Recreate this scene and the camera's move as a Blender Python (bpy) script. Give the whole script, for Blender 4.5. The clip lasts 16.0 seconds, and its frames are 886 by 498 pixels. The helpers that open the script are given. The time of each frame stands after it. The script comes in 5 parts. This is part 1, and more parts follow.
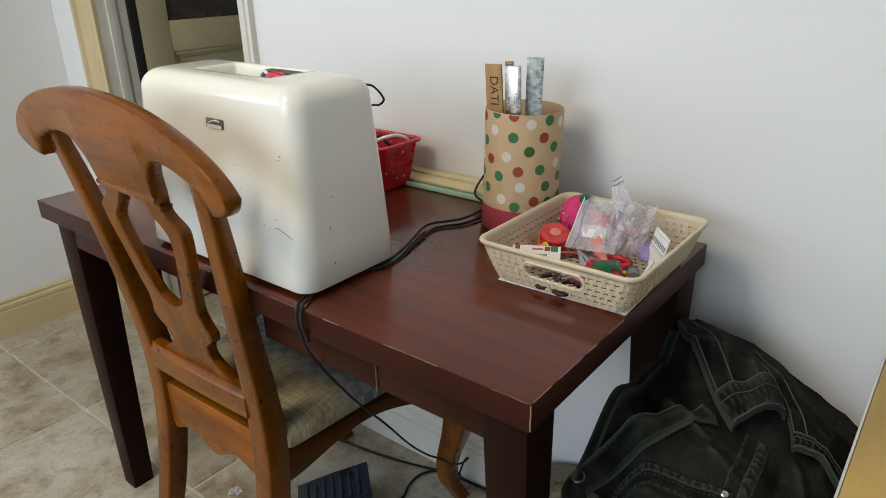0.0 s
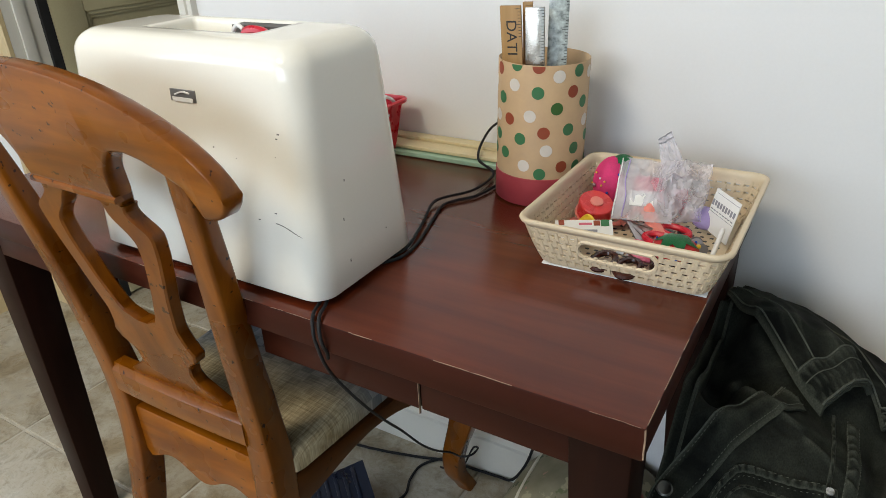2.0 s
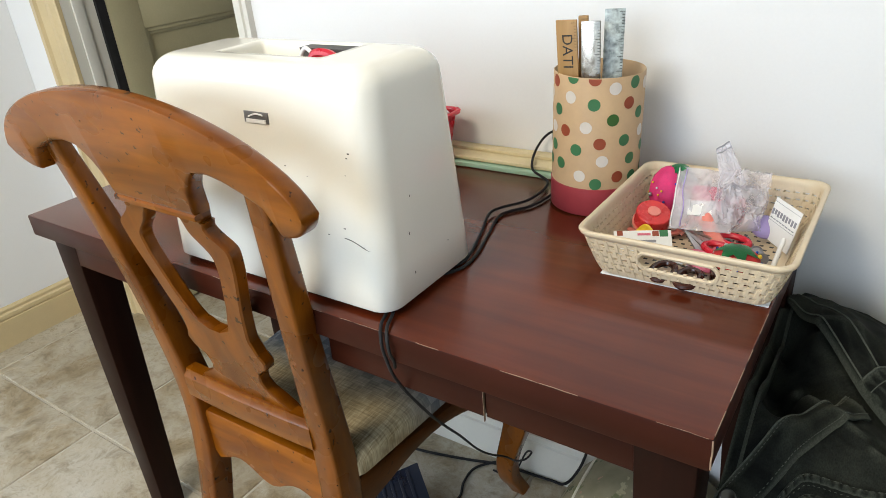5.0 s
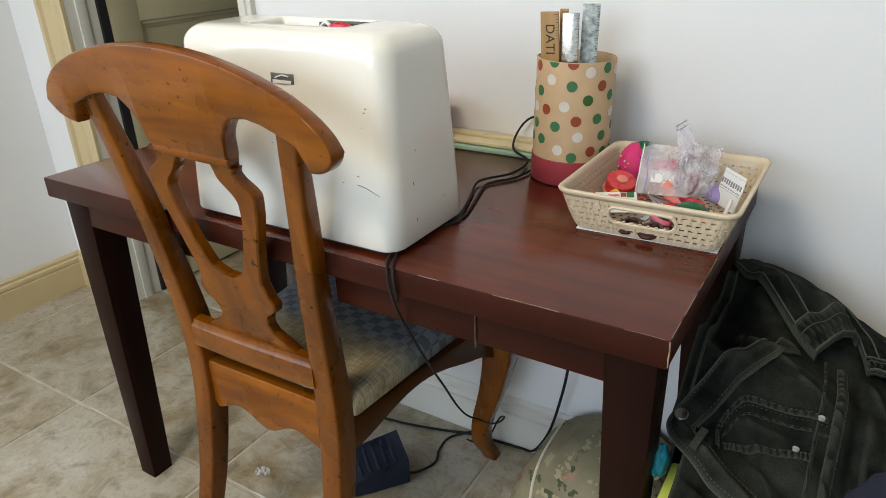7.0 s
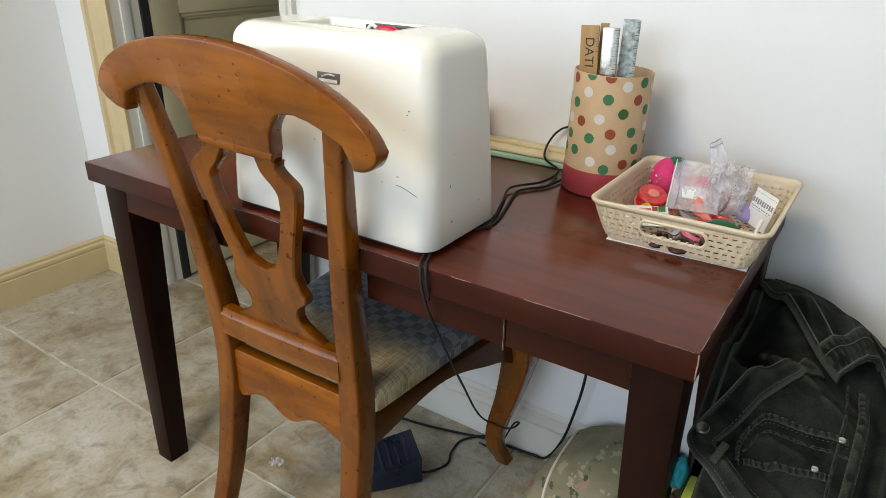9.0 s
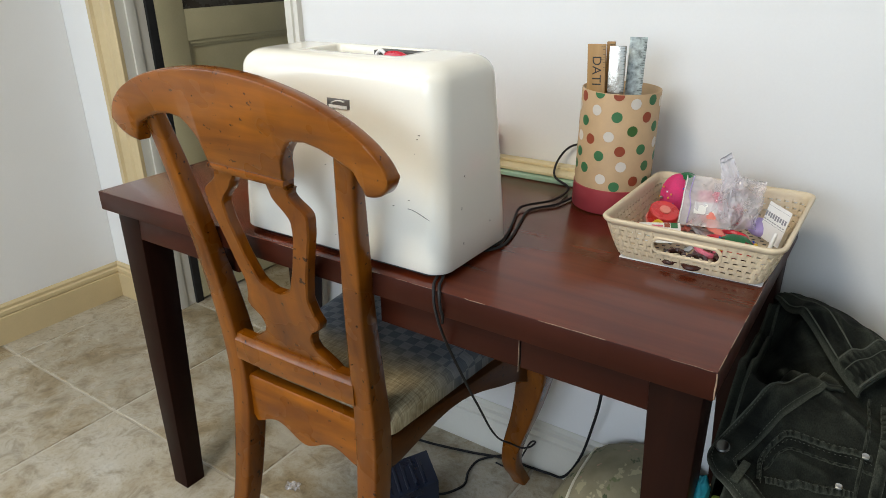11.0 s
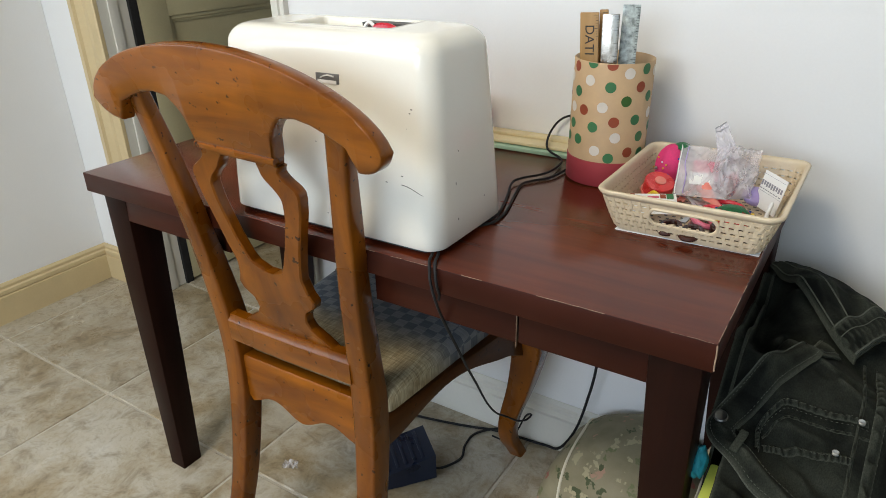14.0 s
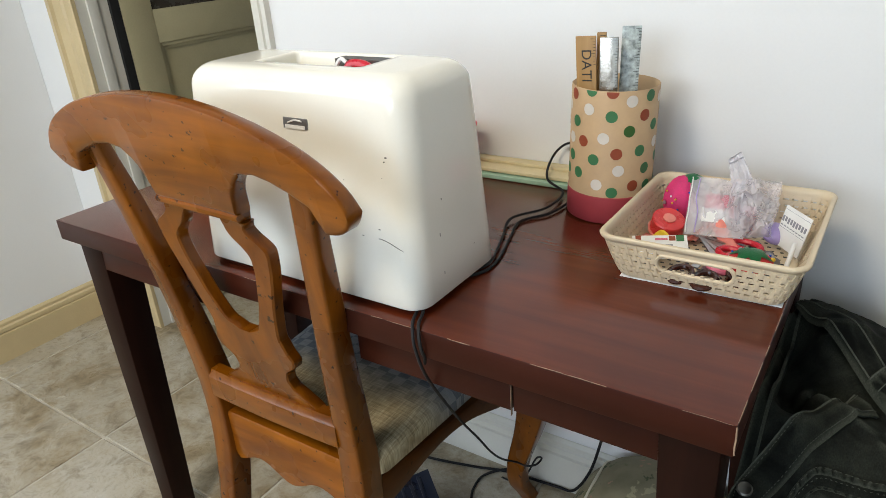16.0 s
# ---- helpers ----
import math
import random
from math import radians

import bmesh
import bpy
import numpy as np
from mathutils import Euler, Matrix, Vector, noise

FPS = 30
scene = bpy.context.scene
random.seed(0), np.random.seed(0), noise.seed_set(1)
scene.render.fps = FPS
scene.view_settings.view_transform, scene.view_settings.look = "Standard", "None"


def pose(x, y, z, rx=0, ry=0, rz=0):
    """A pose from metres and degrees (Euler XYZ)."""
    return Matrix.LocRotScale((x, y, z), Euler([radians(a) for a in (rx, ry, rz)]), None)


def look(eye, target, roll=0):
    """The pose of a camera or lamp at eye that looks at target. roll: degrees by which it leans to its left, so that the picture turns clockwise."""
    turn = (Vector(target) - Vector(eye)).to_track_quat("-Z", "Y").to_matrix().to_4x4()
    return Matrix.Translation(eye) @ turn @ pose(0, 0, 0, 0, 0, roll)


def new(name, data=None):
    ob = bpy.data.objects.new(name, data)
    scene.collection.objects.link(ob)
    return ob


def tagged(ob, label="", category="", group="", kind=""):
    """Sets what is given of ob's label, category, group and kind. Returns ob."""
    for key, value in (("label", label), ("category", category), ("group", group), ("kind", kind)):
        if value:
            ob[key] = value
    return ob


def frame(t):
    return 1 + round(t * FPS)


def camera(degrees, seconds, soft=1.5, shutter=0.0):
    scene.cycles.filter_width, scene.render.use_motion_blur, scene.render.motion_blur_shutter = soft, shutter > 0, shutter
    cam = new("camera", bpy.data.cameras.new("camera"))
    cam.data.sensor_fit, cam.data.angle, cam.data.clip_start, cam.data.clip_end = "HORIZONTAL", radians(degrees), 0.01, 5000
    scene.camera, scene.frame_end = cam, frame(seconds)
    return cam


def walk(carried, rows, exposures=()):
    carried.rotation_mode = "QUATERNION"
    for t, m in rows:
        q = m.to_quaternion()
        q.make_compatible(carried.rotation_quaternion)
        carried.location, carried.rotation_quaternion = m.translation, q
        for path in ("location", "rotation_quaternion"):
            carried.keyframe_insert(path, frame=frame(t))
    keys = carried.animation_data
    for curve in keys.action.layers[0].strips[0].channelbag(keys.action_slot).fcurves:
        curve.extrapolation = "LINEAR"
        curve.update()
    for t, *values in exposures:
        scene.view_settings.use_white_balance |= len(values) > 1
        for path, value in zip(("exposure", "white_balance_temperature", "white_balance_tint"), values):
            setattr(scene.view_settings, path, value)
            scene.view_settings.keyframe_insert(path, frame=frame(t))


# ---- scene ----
cam = camera(66.0, 16.0, 0.65)
PATH = [
    (0, (0.302, -0.5201, 1.1899), (-0.849, 0.9202, 0.4144), -1.22),
    (0.5, (0.2241, -0.4638, 1.1989), (-1.0184, 0.882, 0.3954), -6.5),
    (1, (0.1687, -0.4495, 1.1784), (-0.9628, 0.9634, 0.328), -5.02),
    (1.5, (0.1251, -0.4678, 1.1774), (-0.8939, 1.012, 0.3007), -3.68),
    (2, (0.0973, -0.4619, 1.1633), (-0.8563, 1.0474, 0.2623), -2.76),
    (2.5, (0.0781, -0.3948, 1.1599), (-0.8464, 1.0916, 0.1919), -0.82),
    (3, (0.0795, -0.3336, 1.1514), (-0.9423, 1.009, 0.0771), -3.32),
    (3.5, (0.0473, -0.3373, 1.1304), (-0.9881, 0.9626, 0.0169), -3.15),
    (4, (0.0215, -0.392, 1.1524), (-0.9222, 1, 0.0699), -4.32),
    (4.2, (0.0242, -0.4183, 1.1884), (-0.9253, 1.026, 0.1814), -4.47),
    (6.3, (0.183, -0.57, 1.186), (-0.963, 0.829, 0.333), -5.0),
    (6.5, (0.1678, -0.5891, 1.1738), (-0.9459, 0.8147, 0.2853), -5),
    (7, (0.126, -0.639, 1.158), (-0.847, 0.891, 0.314), -1.9),
    (7.5, (0.121, -0.653, 1.164), (-0.887, 0.859, 0.329), -1.8),
    (8, (0.119, -0.663, 1.159), (-0.866, 0.857, 0.311), 0.3),
    (8.5, (0.118, -0.66, 1.158), (-0.873, 0.856, 0.308), 1.0),
    (9, (0.112, -0.67, 1.163), (-0.894, 0.846, 0.332), 0.8),
    (9.5, (0.112, -0.672, 1.168), (-0.903, 0.848, 0.358), -0.2),
    (10, (0.11, -0.673, 1.17), (-0.918, 0.847, 0.374), -0.4),
    (12.5, (0.102, -0.659, 1.172), (-0.935, 0.864, 0.394), -1.9),
    (13, (0.097, -0.656, 1.175), (-0.913, 0.871, 0.37), -2.3),
    (13.5, (0.096, -0.654, 1.175), (-0.91, 0.864, 0.349), -2.6),
    (14, (0.094, -0.664, 1.169), (-0.904, 0.842, 0.311), -1.7),
    (14.5, (0.1, -0.659, 1.169), (-0.9, 0.847, 0.312), -2.1),
    (15, (0.099, -0.656, 1.172), (-0.898, 0.862, 0.336), -2.4),
    (15.5, (0.096, -0.638, 1.184), (-0.916, 0.867, 0.342), -3.8),
    (16, (0.0719, -0.5494, 1.1883), (-0.974, 0.9326, 0.3446), -4.09),
]
walk(cam, [(t, look(eye, target, roll)) for t, eye, target, roll in PATH], [(0.0, -0.55), (1.5, -0.39), (3.0, -0.10), (3.5, 0.15), (4.0, 0.20), (5.2, -0.10), (6.5, -0.38), (8.0, -0.22), (10.5, -0.27), (12.5, -0.38), (14.5, -0.26), (16.0, -0.24)])

# ---- world and light ----
world = bpy.data.worlds.new("sky")
scene.world = world
world.use_nodes = True
_bg = world.node_tree.nodes["Background"]
_sky = world.node_tree.nodes.new("ShaderNodeTexSky")
_sky.sky_type, _sky.sun_disc = "NISHITA", False
_sky.sun_elevation, _sky.sun_rotation = radians(40), radians(200)
world.node_tree.links.new(_sky.outputs[0], _bg.inputs[0])
_bg.inputs[1].default_value = 0.1
scene.view_settings.exposure = 0.0

# room: x along the desk's wall, y into it
XL, XR, YB, YF, ZC = -2.240, 3.6, 0.577, -3.3, 2.45
WX0, WX1, WZ0, WZ1 = -1.55, 0.45, 1.0, 2.3          # the window behind the walk
PX0, PX1, PZ1 = 0.7, 1.7, 2.1                          # unseen opening beside it, added for a fill light
WY0, WY1, VZ0, VZ1 = -2.5, -1.1, 0.95, 2.15            # the window in the side wall


def area(name, eye, target, sx, sy, watts, colour):
    data = bpy.data.lights.new(name, "AREA")
    data.shape, data.size, data.size_y, data.energy, data.color = "RECTANGLE", sx, sy, watts, colour
    ob = new(name, data)
    ob.matrix_world = look(eye, target)
    return ob


area("window_daylight", ((WX0 + WX1) / 2, YF + 0.02, (WZ0 + WZ1) / 2), (-0.6, 0.5, 0.9), WX1 - WX0 - 0.1, WZ1 - WZ0 - 0.1, 63, (0.70, 0.83, 1.0))
area("side_window_daylight", (XL + 0.02, (WY0 + WY1) / 2, (VZ0 + VZ1) / 2), (-0.3, 0.4, 0.9), WY1 - WY0 - 0.1, VZ1 - VZ0 - 0.1, 24, (0.74, 0.87, 1.0))
# Added bluish fill from the right; no source is known there.
area("right_fill_light", ((PX0 + PX1) / 2, YF + 0.02, PZ1 / 2), ((PX0 + PX1) / 2, 0.5, PZ1 / 2), PX1 - PX0 - 0.1, PZ1 - 0.1, 9, (0.60, 0.79, 1.0))
area("ceiling_lamp_light", (-0.70, -1.20, ZC - 0.075), (-0.70, -1.20, 0), 0.60, 0.60, 40, (1.0, 0.88, 0.69))


# ---- materials ----
def tree(name):
    m = bpy.data.materials.new(name)
    m.use_nodes = True
    nt = m.node_tree
    return m, nt, nt.nodes["Principled BSDF"]


def node(nt, kind, **values):
    n = nt.nodes.new(kind)
    for k, v in values.items():
        if isinstance(k, str) and k.startswith("in_"):
            n.inputs[k[3:].replace("_", " ")].default_value = v
    return n


def noise_node(nt, scale, detail=4.0, rough=0.55, stretch=None, distortion=0.0, obj=True):
    co = nt.nodes.new("ShaderNodeTexCoord")
    n = nt.nodes.new("ShaderNodeTexNoise")
    n.inputs["Scale"].default_value, n.inputs["Detail"].default_value = scale, detail
    n.inputs["Roughness"].default_value, n.inputs["Distortion"].default_value = rough, distortion
    mp = nt.nodes.new("ShaderNodeMapping")
    nt.links.new(co.outputs["Object"], mp.inputs[0])
    if stretch:
        mp.inputs["Scale"].default_value = stretch
    nt.links.new(mp.outputs[0], n.inputs["Vector"])
    return n


def ramp(nt, source, stops):
    r = nt.nodes.new("ShaderNodeValToRGB")
    while len(r.color_ramp.elements) < len(stops):
        r.color_ramp.elements.new(0.5)
    for e, (p, c) in zip(r.color_ramp.elements, stops):
        e.position, e.color = p, (*c, 1) if len(c) == 3 else c
    nt.links.new(source, r.inputs[0])
    return r


def mix(nt, kind, fac, a, b):
    m = nt.nodes.new("ShaderNodeMix")
    m.data_type, m.blend_type = "RGBA", kind
    for sock, v in ((m.inputs[0], fac), (m.inputs[6], a), (m.inputs[7], b)):
        if hasattr(v, "links"):
            nt.links.new(v, sock)
        else:
            sock.default_value = v if isinstance(v, (int, float)) else (*v, 1)
    return m.outputs[2]


def bump(nt, bsdf, source, strength, distance=0.002):
    b = nt.nodes.new("ShaderNodeBump")
    b.inputs["Strength"].default_value, b.inputs["Distance"].default_value = strength, distance
    nt.links.new(source, b.inputs["Height"])
    nt.links.new(b.outputs[0], bsdf.inputs["Normal"])


def plain(name, colour, rough=0.5, metal=0.0, vary=0.12, scale=18.0, relief=0.15, fine=160.0, coat=0.0, rough_vary=0.12, sheen=0.0):
    """A surface of one colour with two scales of tone, uneven gloss and fine relief."""
    m, nt, b = tree(name)
    n1, n2 = noise_node(nt, scale, 5), noise_node(nt, fine, 3)
    lo = tuple(c * (1 - vary) for c in colour)
    hi = tuple(min(1, c * (1 + vary)) for c in colour)
    r1 = ramp(nt, n1.outputs[0], [(0.3, lo), (0.7, hi)])
    r2 = ramp(nt, n2.outputs[0], [(0.3, (1 - vary * 0.6,) * 3), (0.7, (1, 1, 1))])
    nt.links.new(mix(nt, "MULTIPLY", 1.0, r1.outputs[0], r2.outputs[0]), b.inputs["Base Color"])
    rr = ramp(nt, n1.outputs[0], [(0.3, (max(0.02, rough - rough_vary),) * 3), (0.7, (min(1, rough + rough_vary),) * 3)])
    nt.links.new(rr.outputs[0], b.inputs["Roughness"])
    b.inputs["Metallic"].default_value = metal
    b.inputs["Coat Weight"].default_value = coat
    b.inputs["Coat Roughness"].default_value = 0.15
    b.inputs["Sheen Weight"].default_value = sheen
    if relief:
        bump(nt, b, n2.outputs[0], relief, 0.001)
    return m


def wood(name, dark, light, rough, grain=(3.0, 3.0, 45.0), flecks=0.0, relief=0.12, coat=0.0, big=4.0, spec=0.45):
    """Grain drawn out along one axis, broad clouding and, where given, dark distress flecks."""
    m, nt, b = tree(name)
    g = noise_node(nt, 1.0, 6, 0.6, stretch=grain, distortion=0.6)
    c = noise_node(nt, big, 3)
    r1 = ramp(nt, g.outputs[0], [(0.25, dark), (0.75, light)])
    r2 = ramp(nt, c.outputs[0], [(0.32, (0.60, 0.57, 0.54)), (0.66, (1, 1, 1))])
    col = mix(nt, "MULTIPLY", 1.0, r1.outputs[0], r2.outputs[0])
    if flecks:
        f = noise_node(nt, 85.0, 2, 0.5)
        rf = ramp(nt, f.outputs[0], [(0.687, (1, 1, 1)), (0.716, (0.14, 0.09, 0.06))])
        col = mix(nt, "MULTIPLY", flecks, col, rf.outputs[0])
    nt.links.new(col, b.inputs["Base Color"])
    rr = ramp(nt, c.outputs[0], [(0.3, (rough * 0.75,) * 3), (0.7, (rough * 1.25,) * 3)])
    nt.links.new(rr.outputs[0], b.inputs["Roughness"])
    b.inputs["Coat Weight"].default_value, b.inputs["Coat Roughness"].default_value = coat, 0.13
    b.inputs["Specular IOR Level"].default_value = spec
    bump(nt, b, g.outputs[0], relief, 0.001)
    return m


M_WALL = plain("wall paint", (0.78, 0.78, 0.77), 0.62, vary=0.025, scale=2.2, relief=0.12, fine=220)
M_CEIL = plain("ceiling paint", (0.8, 0.8, 0.78), 0.8, vary=0.03, scale=3)
M_TRIM = plain("cream trim paint", (0.58, 0.46, 0.26), 0.42, vary=0.06, scale=7, relief=0.06)
M_WTRIM = plain("white trim paint", (0.66, 0.64, 0.57), 0.4, vary=0.04, scale=7, relief=0.06)
M_DOOR = plain("olive door paint", (0.45, 0.40, 0.24), 0.5, vary=0.08, scale=5, relief=0.1)
M_GLASSD = plain("dark door pane", (0.055, 0.045, 0.035), 0.25, vary=0.2, scale=9)
M_BLACK = plain("black gap", (0.008, 0.008, 0.008), 0.8)
M_TABLE = wood("dark cherry veneer", (0.084, 0.0150, 0.0052), (0.146, 0.0285, 0.0095), 0.20, grain=(2.2, 40.0, 40.0), relief=0.012, spec=0.54)
# Same cherry for the legs, its colour darkened to carry their shade.
M_LEGSHADE = wood("dark cherry shaded legs", (0.0115, 0.0030, 0.0018), (0.022, 0.0060, 0.0032), 0.45, grain=(40, 40, 2.5), relief=0.05, spec=0.10)
M_CHIP = plain("bare wood chip", (0.30, 0.20, 0.13), 0.7, vary=0.3, scale=90)
M_CHAIR = wood("honey stained wood", (0.122, 0.0310, 0.0012), (0.315, 0.099, 0.0030), 0.28, grain=(4.0, 28.0, 28.0), relief=0.04, big=7.0, flecks=0.95, spec=0.18, coat=0.34)
M_CHAIRV = wood("honey stained wood upright", (0.098, 0.0245, 0.0010), (0.260, 0.080, 0.0026), 0.28, grain=(28.0, 28.0, 4.0), relief=0.04, big=7.0, flecks=0.95, spec=0.18, coat=0.34)
M_COVER = plain("ivory plastic", (0.80, 0.78, 0.70), 0.13, vary=0.02, scale=3, relief=0.02, fine=300, rough_vary=0.02)
M_DARKP = plain("dark plastic", (0.02, 0.02, 0.022), 0.4)
M_CORD = plain("black cord", (0.004, 0.004, 0.005), 0.75)
M_METAL = plain("dull metal", (0.5, 0.5, 0.5), 0.4, metal=1.0)
M_REDP = plain("red plastic", (0.55, 0.012, 0.03), 0.32, vary=0.08)
M_WHITEP = plain("white plastic", (0.75, 0.75, 0.73), 0.4, vary=0.05)
M_BADGE = plain("grey badge", (0.20, 0.20, 0.20), 0.4, metal=0.6)
M_SCUFF = plain("grey scuff", (0.12, 0.11, 0.10), 0.7)
# Side rails: the chair's honey stain, darkened in colour for their shaded faces.
M_RAILSHADE = wood("honey stained shaded side rail", (0.050, 0.0135, 0.0010), (0.108, 0.032, 0.0022), 0.36, grain=(60.0, 5.0, 60.0), flecks=0.8, coat=0.2)


def seat_cloth():
    m, nt, b = tree("checked straw weave")
    co = nt.nodes.new("ShaderNodeTexCoord")
    ck = nt.nodes.new("ShaderNodeTexChecker")
    ck.inputs["Scale"].default_value = 46.0
    nt.links.new(co.outputs["Object"], ck.inputs["Vector"])
    ck.inputs[1].default_value, ck.inputs[2].default_value = (0.14, 0.16, 0.19, 1), (0.27, 0.285, 0.295, 1)
    big = noise_node(nt, 7.5, 2)
    w1 = noise_node(nt, 1.0, 3, 0.6, stretch=(420, 26, 26))
    w2 = noise_node(nt, 1.0, 3, 0.6, stretch=(26, 420, 26))
    r1 = ramp(nt, w1.outputs[0], [(0.3, (0.30, 0.23, 0.12)), (0.7, (0.62, 0.55, 0.38))])
    r2 = ramp(nt, w2.outputs[0], [(0.3, (0.52, 0.50, 0.46)), (0.7, (1, 1, 1))])
    straw = mix(nt, "MULTIPLY", 1.0, r1.outputs[0], r2.outputs[0])
    sep = nt.nodes.new("ShaderNodeSeparateXYZ")
    nt.links.new(co.outputs["Object"], sep.inputs[0])
    # the checked band lies over the middle of the seat, the straw border round it
    edge = nt.nodes.new("ShaderNodeMath")
    edge.operation = "ADD"
    nt.links.new(sep.outputs[1], edge.inputs[0])
    jit = nt.nodes.new("ShaderNodeMath")
    jit.operation = "MULTIPLY"
    jit.inputs[1].default_value = 0.06
    nt.links.new(big.outputs[0], jit.inputs[0])
    nt.links.new(jit.outputs[0], edge.inputs[1])
    band = ramp(nt, edge.outputs[0], [(0.11, (0, 0, 0)), (0.19, (1, 1, 1))])
    weave = mix(nt, "MULTIPLY", 0.6, ck.outputs[0], r2.outputs[0])
    nt.links.new(mix(nt, "MIX", band.outputs[0], straw, weave), b.inputs["Base Color"])
    b.inputs["Roughness"].default_value = 0.85
    bump(nt, b, w1.outputs[0], 0.4, 0.001)
    return m


M_SEAT = seat_cloth()
M_KRAFT = plain("kraft paper", (0.50, 0.34, 0.19), 0.62, vary=0.06, scale=30, relief=0.1)
M_BAND = plain("dusty red paper", (0.36, 0.045, 0.055), 0.55, vary=0.06, scale=25, relief=0.1)
M_DG = plain("green ink", (0.040, 0.160, 0.060), 0.6, vary=0.08)
M_DK = plain("dark green ink", (0.035, 0.11, 0.02), 0.6, vary=0.08)
M_DR = plain("brick ink", (0.28, 0.055, 0.02), 0.6, vary=0.08)
M_DW = plain("white ink", (0.66, 0.61, 0.54), 0.6, vary=0.06)
M_RULER = wood("old ruler wood", (0.36, 0.20, 0.06), (0.52, 0.31, 0.11), 0.5, grain=(50, 50, 4), relief=0.1)
M_RULER2 = plain("worn steel", (0.42, 0.39, 0.34), 0.24, metal=0.9, vary=0.16, scale=60, relief=0.08)
M_ALU = plain("brushed aluminium", (0.50, 0.50, 0.48), 0.26, metal=1.0, vary=0.1, scale=40)
M_MOTT = plain("worn grey plastic", (0.46, 0.52, 0.51), 0.35, vary=0.5, scale=110, rough_vary=0.2)
M_INK = plain("black ink", (0.02, 0.018, 0.015), 0.6)
M_MAT = plain("cream board", (0.66, 0.56, 0.34), 0.55, vary=0.1, scale=12)
M_MINT = plain("mint board", (0.35, 0.52, 0.38), 0.5, vary=0.08)
M_TRAY = plain("cream plastic weave", (0.62, 0.51, 0.35), 0.42, vary=0.05, scale=20, relief=0.05)
M_PAPER = plain("white paper", (0.78, 0.77, 0.74), 0.6, vary=0.03, relief=0.05)
M_PINK = plain("pink cloth", (0.62, 0.03, 0.15), 0.75, vary=0.18, scale=60, relief=0.4, fine=600)
M_REDC = plain("red cloth", (0.50, 0.02, 0.02), 0.7, vary=0.2, scale=80, relief=0.4, fine=700)
M_REDS = plain("red satin", (0.60, 0.03, 0.03), 0.3, vary=0.15, scale=60)
M_GFELT = plain("green felt", (0.02, 0.24, 0.08), 0.85, vary=0.15, scale=80, relief=0.5, fine=800, sheen=0.3)
M_YEL = plain("yellow ribbon", (0.72, 0.48, 0.03), 0.4, vary=0.1)
M_BROWN = plain("brown plastic", (0.05, 0.016, 0.010), 0.2, vary=0.15)
M_PINKP = plain("pink plastic", (0.62, 0.14, 0.20), 0.35)
M_PURP = plain("lilac plastic", (0.36, 0.28, 0.55), 0.4)
M_SALMON = plain("salmon ribbon", (0.72, 0.22, 0.17), 0.45, vary=0.1, scale=60)
M_GREYB = plain("grey print", (0.25, 0.25, 0.27), 0.6)
M_BLUEP = plain("pin blue", (0.02, 0.08, 0.45), 0.3)
M_TURQ = plain("turquoise cloth", (0.015, 0.27, 0.34), 0.7, vary=0.15, scale=40, relief=0.3)
M_LIME = plain("lime dotted paper", (0.55, 0.62, 0.10), 0.6, vary=0.08)
M_NAVY = plain("navy cloth", (0.012, 0.014, 0.03), 0.85, vary=0.2, scale=60, relief=0.4, fine=700)
M_PEDAL = plain("blue-black pedal plastic", (0.007, 0.013, 0.030), 0.34, vary=0.15)
M_YTOP = wood("yellow pine", (0.50, 0.31, 0.07), (0.62, 0.41, 0.12), 0.4, grain=(40, 3, 40), relief=0.06)
M_HANDW = wood("pale handle wood", (0.42, 0.30, 0.15), (0.56, 0.43, 0.25), 0.5, grain=(30, 30, 4))
M_PIPE = plain("cream piping", (0.66, 0.60, 0.46), 0.7, vary=0.06)
M_WICK = plain("tan wicker", (0.36, 0.25, 0.13), 0.6, vary=0.2, scale=40, relief=0.4)


def clear_film(name, tint, cloud):
    """Thin plastic film: mostly see-through, with milky creases."""
    m, nt, b = tree(name)
    n = noise_node(nt, 30, 2, 0.5, distortion=0.6)
    tr = nt.nodes.new("ShaderNodeBsdfTransparent")
    tr.inputs[0].default_value = (*tint, 1)
    b.inputs["Base Color"].default_value = (0.80, 0.78, 0.80, 1)
    b.inputs["Roughness"].default_value = 0.16
    r = ramp(nt, n.outputs[0], [(0.3, (cloud * 0.6,) * 3), (0.75, (cloud * 1.3,) * 3)])
    ms = nt.nodes.new("ShaderNodeMixShader")
    nt.links.new(r.outputs[0], ms.inputs[0])
    nt.links.new(tr.outputs[0], ms.inputs[1])
    nt.links.new(b.outputs[0], ms.inputs[2])
    nt.links.new(ms.outputs[0], nt.nodes["Material Output"].inputs[0])
    bump(nt, b, n.outputs[0], 0.6, 0.004)
    return m


M_FILM = clear_film("clear bag film", (0.97, 0.96, 0.98), 0.42)
M_FILM2 = clear_film("clear scrap film", (0.96, 0.97, 0.99), 0.30)


